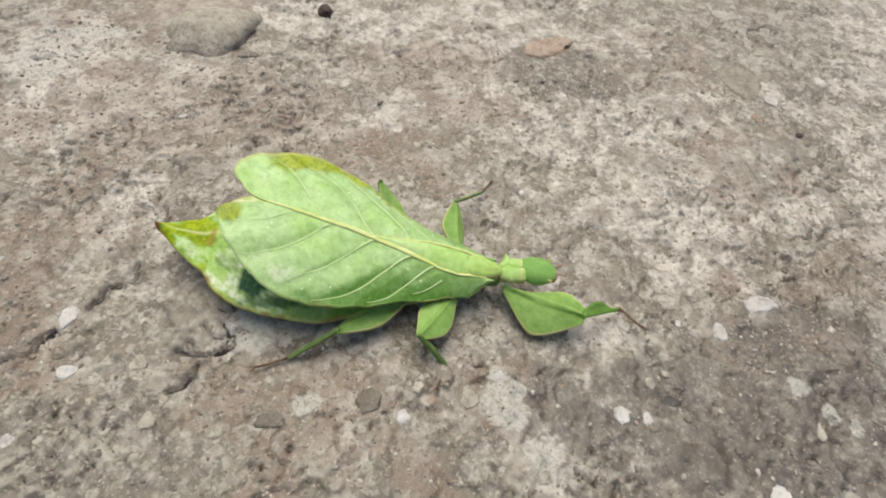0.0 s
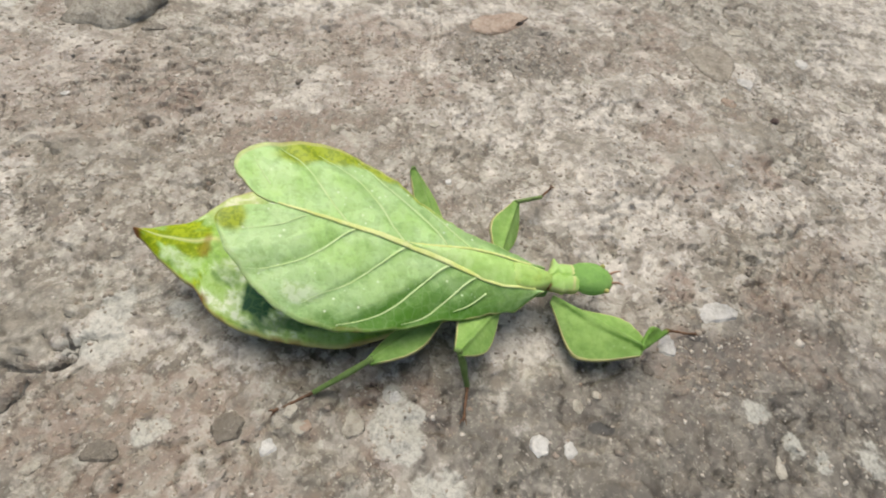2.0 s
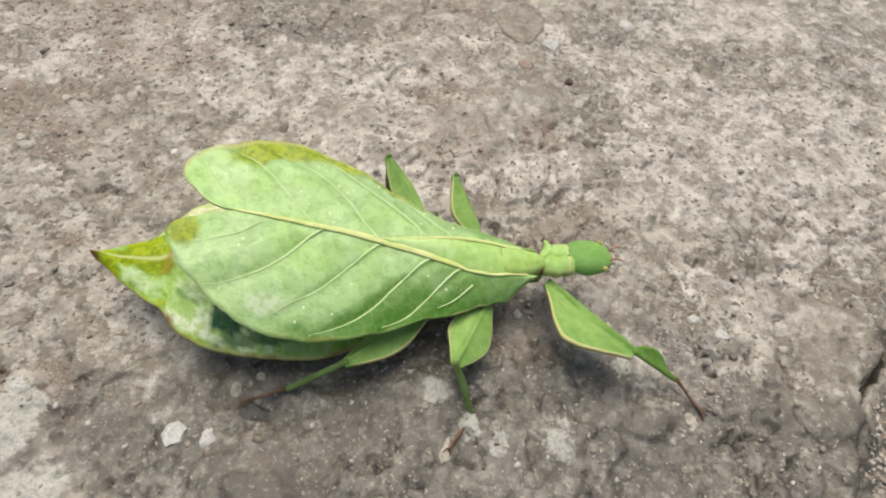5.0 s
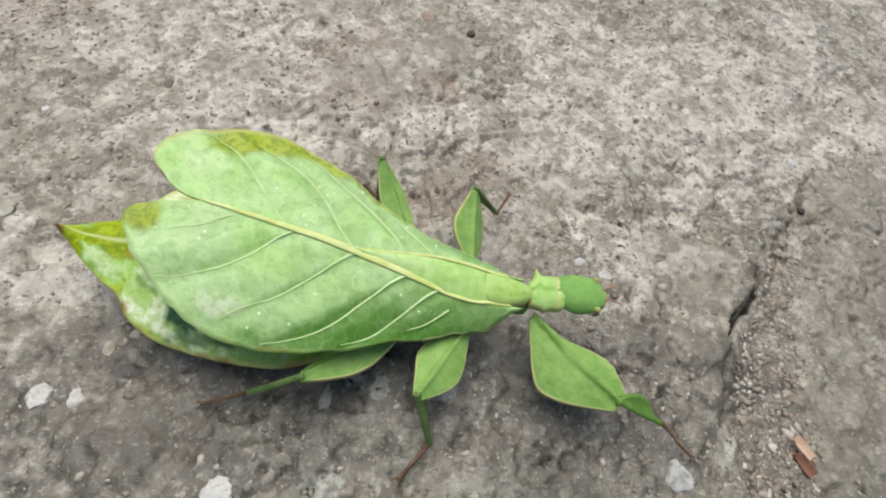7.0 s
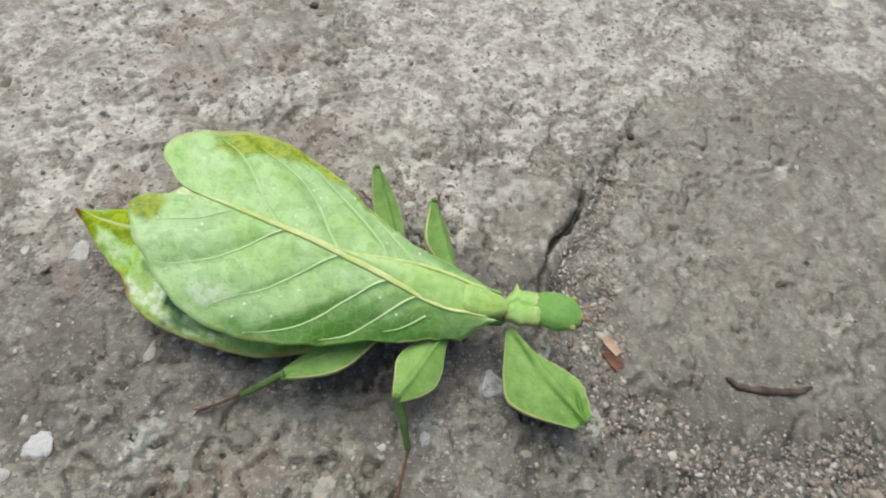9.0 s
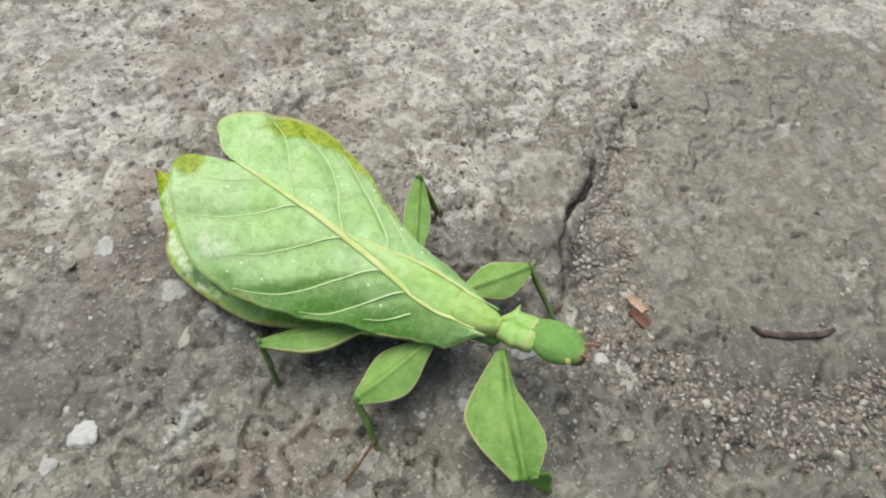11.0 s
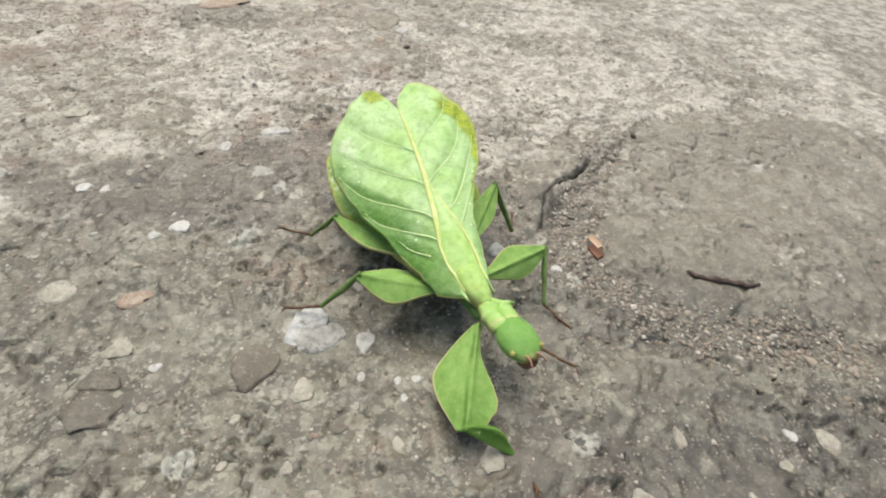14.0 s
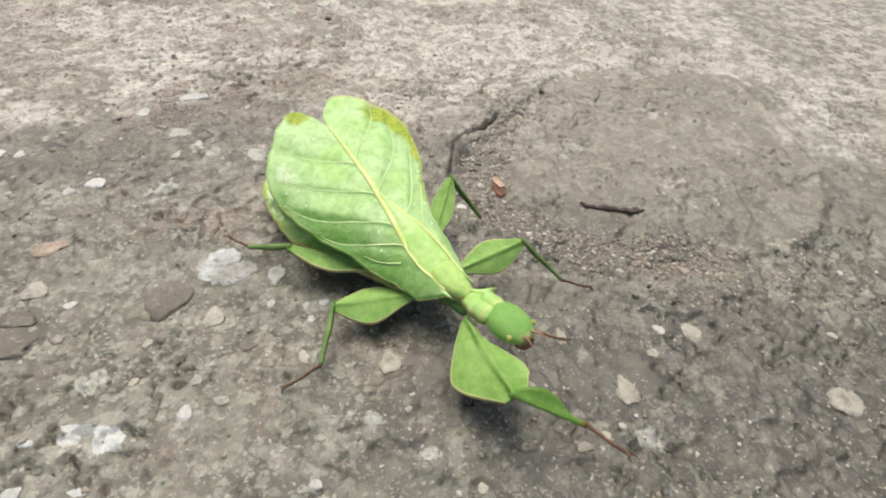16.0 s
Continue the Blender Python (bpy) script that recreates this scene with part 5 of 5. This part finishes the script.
ROWS_MR = [
    (0, -13.7, -14.6, -0.7, -8.1, -15.5, -8.7, -9.1, -20.9, -6.8),
    (0.5, -14.9, -14.3, -2.2, -14.2, -18.7, -10.7, -16.4, -23.6, -8.6),
    (1, -11, -15.7, -1.7, -5.9, -21, -8.5, -5.1, -26.3, -10.5),
    (1.5, -14.1, -13.3, 1.7, -10.9, -16.1, -7.3, -10.2, -21.9, -7.5),
    (2, -14.9, -13.4, 0.6, -11.7, -14.6, -8.6, -12.2, -20.3, -7.5),
    (2.2, -15.4, -13, -3, -16.7, -19, -10.7, -16.4, -24.8, -11.4),
    (2.5, -15.9, -12.6, -6.6, -21.2, -20.8, -7.9, -20, -26.2, -9.5),
    (2.8, -12.9, -14.5, -5, -11.6, -21.4, -12, -11.3, -27.1, -12.4),
    (3, -9.9, -16.4, -3.5, -2.8, -17.6, -10.2, -3.5, -23.1, -8.6),
    (3.5, -14, -14.5, -1.4, -8.5, -13.5, -9.6, -9.2, -19.1, -8),
    (4, -16.3, -13, -2.9, -14.7, -13.7, -12.6, -18.3, -18.1, -11.4),
    (4.5, -10.4, -16, -3, -5.6, -21.7, -9.5, -8.9, -26.4, -8.5),
    (5, -13.5, -14.7, -1, -10.4, -18.6, -9.5, -13.4, -23.4, -8.6),
    (5.5, -15.2, -13.8, -2.2, -11.6, -13.6, -11.1, -13.8, -18.6, -9.7),
    (6, -13.4, -14.5, -3, -10.1, -17.7, -11, -13.6, -22.2, -10),
    (6.5, -12, -15.4, -2, -8, -20.2, -9.5, -11.2, -24.9, -8.6),
    (7, -13.4, -14.8, -1.2, -10.6, -17.6, -10.2, -13.6, -22.4, -9.8),
    (7.5, -13.4, -14.8, -1.5, -10.8, -16.6, -10.9, -13.8, -21.5, -10.9),
    (8, -14.8, -14.4, -2.1, -14.6, -15.9, -11.8, -18.4, -20.1, -10.7),
    (8.5, -13.2, -14.3, -0.1, -10.5, -16.7, -9.4, -12.8, -22.1, -9.3),
    (9, -11.9, -15, -0.2, -9.1, -18.4, -9.2, -8.9, -24, -10.5),
    (9.5, -12, -15.5, -1.7, -8.4, -16.4, -10.9, -8.1, -22.1, -10),
    (10, -11.9, -16.1, -3.3, -10.8, -15, -13, -10, -20.6, -11.9),
    (12.5, -14.2, -15.2, -5.8, -5.9, -19, -9.3, -7.8, -24, -11.6),
    (13, -13.5, -15.3, -0.9, -10.6, -17.1, -10.2, -10.1, -22.9, -10.8),
    (13.5, -11.6, -16.3, -1.9, -7.2, -21, -9.6, -9.4, -26.4, -10.2),
    (14, -13.1, -15.1, -1.8, -14.9, -20.3, -10.1, -17.2, -25.5, -11.1),
    (14.5, -14.2, -14.2, -4.4, -17.7, -21.1, -10.7, -20.7, -26, -11.4),
    (14.8, -11.8, -14.8, -6.2, -8, -21.8, -12.2, -8.7, -27.3, -13.8),
    (15, -9.5, -15.5, -8, -0.3, -19, -9.1, 1.3, -24.3, -10.6),
    (15.5, -11.3, -15.9, -5.4, -1.8, -18.2, -6.8, -0.7, -23.6, -8.4),
    (16, -13.5, -15.7, -3.4, -5.7, -20.9, -6.1, -7, -26.2, -8.1),
]
ROWS_FR = [
    (0, 17.6, -6.2, 0, 25.6, -1.1, -4.4, 30, -4.9, -3.9),
    (0.5, 15.7, -8.8, -1.1, 12.8, -1.2, -7.7, 17.2, -4.9, -7.1),
    (1, 10, -14.4, -3.1, 10.3, -5.4, -8.3, 14.7, -9.1, -7.8),
    (1.5, 12.8, -12.2, 1.2, 21.9, -10.3, -3.7, 26.3, -14, -3.1),
    (2, 15, -9.3, 0.6, 22.4, -3.7, -4.4, 28.1, -3.1, -5.1),
    (2.5, 12.5, -13.2, -1.3, 11.9, -4.7, -7.4, 17.6, -4.8, -8.1),
    (3, 9.2, -14.9, -1.9, 10.3, -6.2, -7.7, 15.9, -7.1, -8.5),
    (3.5, 12.9, -12.3, -0.2, 21.4, -9.6, -5.7, 26.8, -11.5, -6.5),
    (4, 10.9, -13.9, -1.9, 11.3, -5.3, -8, 16.3, -8.1, -8.9),
    (4.5, 3.8, -16.3, -1.8, 6.3, -8.8, -8.8, 10.7, -12.5, -9.9),
    (5, 12.8, -12.3, -1.5, 20.9, -14.3, -7.8, 24.5, -18.7, -9),
    (5.5, 11.9, -13.1, -1, 16.4, -7.4, -6.8, 21.6, -9.8, -7.7),
    (6, 7.4, -15.1, -1.8, 8.8, -7, -8.4, 13.5, -10.3, -9.4),
    (6.5, 8.3, -14.3, -1.6, 13.6, -11.6, -8.3, 17.6, -15.6, -9.4),
    (7, 13.8, -11.7, -2.4, 21.8, -11.6, -8.8, 26.2, -14.6, -10.3),
    (7.5, 14.7, -11.1, -3.3, 22.8, -8.9, -9.7, 28, -10.4, -11.6),
    (8, 12.7, -12.9, -4.3, 17.9, -6.2, -10.5, 21.6, -2.6, -13.1),
    (8.5, 9.4, -14.7, -4.8, 7.6, -6, -10.3, 11, -2.2, -13.1),
    (9, 13.3, -12, -1.9, 10.7, -4.5, -8.8, 13.7, -0.6, -11.8),
    (9.5, 14, -10.9, -2.9, 11, -3.7, -9.9, 13.6, 0.4, -13),
    (10, 13.4, -13.9, -3.9, 11, -6.7, -11.3, 13, -2.4, -14.6),
    (11.2, 11, -13.9, -6.6, 16, -11.1, -15.5, 15.8, -6.8, -19.4),
    (12.5, 8.6, -13.9, -9.2, 18.1, -17.1, -12.8, 15.7, -13.1, -16.3),
    (12.8, 11.4, -12, -9.3, 20.5, -8.3, -13.4, 17.8, -4.6, -17.1),
    (13, 14.2, -10, -9.4, 19.4, -1, -10.9, 16.1, 2.6, -14.1),
    (13.2, 13.6, -11.2, -7.6, 18, -3.6, -13.3, 20.7, 0.9, -16),
    (13.4, 13.2, -11.7, -6.7, 17, -5.3, -14.1, 22.1, -2.5, -15.1),
    (13.5, 12.9, -12.3, -5.8, 16.3, -6.7, -13.7, 21.8, -6.6, -11.8),
    (14, 16.1, -8.8, -6, 19.5, -1.3, -12.1, 24.8, -2, -9.8),
    (14.5, 15, -10.3, -4.8, 14.8, -2.2, -11.2, 20.4, -1.9, -9.5),
    (15, 7.1, -15.6, -4.8, 3.3, -7, -9.3, 8.9, -6.7, -7.7),
    (15.5, 13.5, -11.2, 0.7, 18.4, -8.6, -8.2, 23.9, -8.3, -6.6),
    (16, 16.9, -5.2, -0, 24.5, 1.2, -4.7, 30, 1.5, -3.1),
]
ROWS_HL = [
    (0, -25.1, 19, 0.3, -25, 21.7, -9.7, -25.8, 26.8, -12.4),
    (0.5, -26.5, 18.5, -1.6, -22.5, 26.2, -7.6, -23.3, 31.3, -10.3),
    (1, -23.7, 20.6, -1.7, -22.2, 28, -9, -23, 33.1, -11.7),
    (1.5, -21, 20.8, 4.3, -22.3, 26.6, -4.6, -23.1, 31.7, -7.3),
    (2, -23.6, 20.1, 1.3, -19.3, 19.1, -8.3, -20.3, 24.1, -11),
    (2.5, -26.2, 18.9, -1.5, -21.2, 20.6, -10.6, -22.3, 25.6, -13.3),
    (3, -23.6, 19.9, -7.5, -16, 26.1, -11.1, -17.2, 31.1, -13.9),
    (3.5, -24.7, 19.8, 1, -21.8, 21.7, -9, -23.2, 26.6, -11.8),
    (4, -26.4, 18.5, -0.3, -23.4, 20.8, -10.1, -24.9, 25.6, -13),
    (4.5, -26, 19.1, -3.2, -21, 23.5, -11.4, -22.7, 28.3, -14.2),
    (5, -23.3, 20.2, 1.7, -23, 20, -8.9, -24.9, 24.6, -11.8),
    (5.5, -25.5, 19.2, 0.4, -22.6, 21.2, -9.6, -24, 26.1, -12.4),
    (6, -26.2, 18.8, -1.8, -22.2, 22.2, -10.8, -23.8, 27, -13.6),
    (6.5, -24.6, 19.6, -0.8, -22, 21.8, -10.2, -23.8, 26.4, -13),
    (7, -23.3, 20, 2.4, -23.3, 20, -8.2, -25.8, 24.2, -11.2),
    (7.5, -23.3, 19.8, 3.2, -23.6, 20, -7.4, -26.7, 23.9, -10.5),
    (8, -25.1, 18.2, 4, -28.3, 22, -5.4, -31.6, 25.6, -8.5),
    (8.5, -26.4, 18, 2.4, -31.4, 23.9, -4.9, -35, 27.2, -8),
    (9, -23.7, 19.6, 3, -23.8, 19.8, -7.7, -26.9, 23.6, -10.7),
    (9.5, -24.3, 19.4, 2.4, -24.5, 19.1, -8.2, -27.1, 23.4, -11.1),
    (10, -24.8, 19, 1.9, -25.2, 19.3, -8.6, -27.1, 24.1, -11.2),
    (12.5, -18, 21.9, 1, -10.3, 22.2, -6.5, -8.5, 27.6, -7.4),
    (12.8, -20.9, 20.6, 1.8, -16.1, 22.7, -7.6, -17.8, 28, -9),
    (13, -23.8, 19.3, 2.6, -21.8, 23.2, -7, -26.5, 26.5, -7.5),
    (13.5, -24.6, 19, 2.1, -20.2, 21.9, -7, -24.9, 25.2, -7.6),
    (14, -27.3, 17.6, -0.7, -22.5, 20, -9.8, -27.3, 23.2, -10.3),
    (14.5, -25.2, 19.1, 1.1, -24.5, 19.3, -9.4, -29.2, 22.5, -10),
    (15, -24.3, 19.4, 1.8, -24, 19.6, -8.8, -28.8, 22.8, -9.3),
    (15.5, -24.8, 18.6, 2.9, -24.3, 18.8, -7.6, -29.1, 22.1, -8.2),
    (16, -25.6, 18.8, 0.5, -20.3, 21.9, -8, -25.1, 25.2, -8.6),
]
ROWS_ML = [
    (0, -8.8, 18.7, -1.6, -2.9, 25.4, -6.2, -0.4, 30.5, -7.2),
    (0.5, -6.9, 18.7, -1.1, 0.9, 19.4, -7.3, 3.5, 24.5, -8.3),
    (1, -10, 18.4, -0.6, -4, 18.3, -8.7, -1.2, 23.2, -9.8),
    (1.5, -14.4, 16.1, 2.1, -9.8, 17.2, -6.7, -6.7, 22, -8),
    (2, -3.7, 18.3, -1.2, 2.6, 23.8, -6.6, 5.9, 28.4, -8),
    (2.5, -10.5, 18.5, -1.7, -4.4, 21.9, -8.9, -1.1, 26.4, -10.4),
    (3, -6.9, 18.9, -2.7, 0.6, 20.1, -9.1, 4, 24.6, -10.8),
    (3.5, -9, 18.3, 0.7, -5.3, 18.5, -8.6, -2.1, 23.1, -10.1),
    (4, -3.4, 18.3, -1.1, 5.1, 19.3, -6.3, 8.2, 24, -7.8),
    (4.5, -9, 19, -1.9, -2.4, 22.5, -8.6, 0.6, 27.3, -10.1),
    (5, -12.2, 17.5, 0.9, -11.4, 17.6, -9.1, -8.5, 22.4, -10.7),
    (5.5, -6.2, 18.3, -0.2, -0.1, 18.9, -7.4, 3, 23.6, -9),
    (6, -6.2, 18.6, -1.5, 1.3, 20.9, -7.4, 4.4, 25.6, -9),
    (6.5, -10.6, 18.2, -0.5, -6.9, 20, -8.8, -4, 24.8, -10.4),
    (7, -8.1, 18, 0.6, -4, 20, -7.2, -1.2, 24.9, -8.9),
    (7.5, -4, 18.4, 0.4, 3.5, 22.5, -5.3, 6, 27.4, -7.1),
    (8, -8.2, 18.5, 0.9, -1.5, 20.1, -6.5, 1, 25, -8.4),
    (8.5, -12, 17.4, 2.1, -7.6, 20.4, -6.5, -6.7, 25.6, -8.8),
    (9, -13.7, 16.7, 1.8, -12.5, 19.7, -7.7, -13.2, 25.3, -9.2),
    (9.5, -5.2, 18.8, -1.4, 2.2, 22.4, -7.4, 4, 27.3, -9.9),
    (10, 1.4, 15.2, -4.7, 4.9, 13.6, -13.7, 6.7, 18.5, -16.1),
    (12.5, -3.6, 18.4, -4.1, 5.1, 17, -8.4, 7.1, 22.3, -9.6),
    (13, 1.9, 15, -3.1, 9.2, 14.4, -9.8, 14.2, 17.2, -10.7),
    (13.5, -2.4, 17.7, -3.2, 5.1, 15.3, -9.6, 10.4, 17.4, -10.4),
    (14, -9.3, 18.7, -2.2, -2.9, 15.9, -9.3, 2.3, 18.1, -10.7),
    (14.5, -11.7, 17.9, -1.1, -8.8, 17.9, -10.5, -5.2, 22, -12.4),
    (15, -10.3, 17.9, 1.4, -5.4, 22.1, -6.4, -3.1, 27, -8.4),
    (15.5, -1.1, 17.6, -1.6, 5.8, 22.7, -7, 7.3, 27.9, -9.1),
    (16, -4.9, 18.6, -1.6, 1.6, 21.8, -8.4, 4.8, 26.3, -10.3),
]

SIZE = 1.05
HIPS = {"HR": (-15.5, -4.5, -3), "MR": (-7, -3, -3), "FR": (1.8, -0.3, -2.5), "HL": (-15.5, 7, -3), "ML": (-7, 5.5, -3), "FL": (1.8, 3.4, -2.5)}
FACE = {"HR": (0, 0.35, 1), "MR": (0, -0.35, 1), "FR": (0.15, -0.25, 1), "HL": (0, 0.35, 1), "ML": (0.6, 0.35, 1), "FL": (0, 1, 0.15)}


THIGH = {"HR": 14.5, "MR": 12.5, "FR": 15.5, "HL": 14.5, "ML": 12.5, "FL": 5.0}
SHIN = {"HR": 10.0, "MR": 9.5, "FR": 10.0, "HL": 10.0, "ML": 9.5, "FL": 4.5}


def along(a, b, face):
    """The pose at a that points x to b, with z turned to face."""
    x = (Vector(b) - Vector(a)).normalized()
    z = Vector(face)
    z = (z - x * z.dot(x)).normalized()
    m = Matrix((x, z.cross(x), z)).transposed().to_4x4()
    m.translation = Vector(a) * MM
    return m


def stride(name, rows):
    thigh, shin, foot = LEGS[name]
    hip, face = Vector(HIPS[name]) * SIZE, FACE[name]
    r1, r2, r3 = [], [], []
    for t, kx, ky, kz, ax, ay, az, tx, ty, tz in rows:
        k, a, toe = Vector((kx, ky, kz)), Vector((ax, ay, az + 0.9)), Vector((tx, ty, tz + 0.3))
        # the foreleg's lobes turn edgewise for a while
        edgewise = float(step(np.array(t), 1.8, 3.0) * step(np.array(t), 6.2, 5.0)) if name == "FR" else 0.0
        r1.append((t, along(hip, k, Vector(face).lerp(Vector((0.45, 0.75, 1)), edgewise))))
        # the shin starts where the thigh ends
        k = hip + (k - hip).normalized() * (THIGH[name] - 0.25) * SIZE
        a = k + (a - k).normalized() * SHIN[name] * SIZE
        r2.append((t, along(k, a, (k - hip).normalized() + Vector((0, 0, 0.5)))))
        r3.append((t, along(a, toe, (0, 0, 1))))
    walk(thigh, r1)
    walk(shin, r2)
    walk(foot, r3)


def motions():
    for ob in insect.children_recursive:
        ob.data.transform(Matrix.Scale(SIZE, 4))
    walk(insect, [(t, pose(x, y, z, rx, ry, rz)) for t, x, y, z, rx, ry, rz in BODY_ROWS])
    stride("HR", ROWS_HR)
    stride("MR", ROWS_MR)
    stride("FR", ROWS_FR)
    stride("HL", ROWS_HL)
    stride("ML", ROWS_ML)
    # the hidden foreleg stays tucked beside the head and sways
    sway = []
    for k in range(33):
        w = math.sin(k * 1.75)
        f = min(max((k * 0.5 - 10.0) / 2.5, 0.0), 1.0)
        sway.append((k * 0.5, 3.8 + 0.7 * f + 0.8 * f * w, 7.0 + 0.8 * f, -5.5, 5.5 + 0.5 * f + 1.2 * f * w, 7.4 + 1.6 * f, -8.2, 8.5 + 1.5 * f * w, 8.0 + 3.0 * f, -9.0))
    stride("FL", sway)


motions()
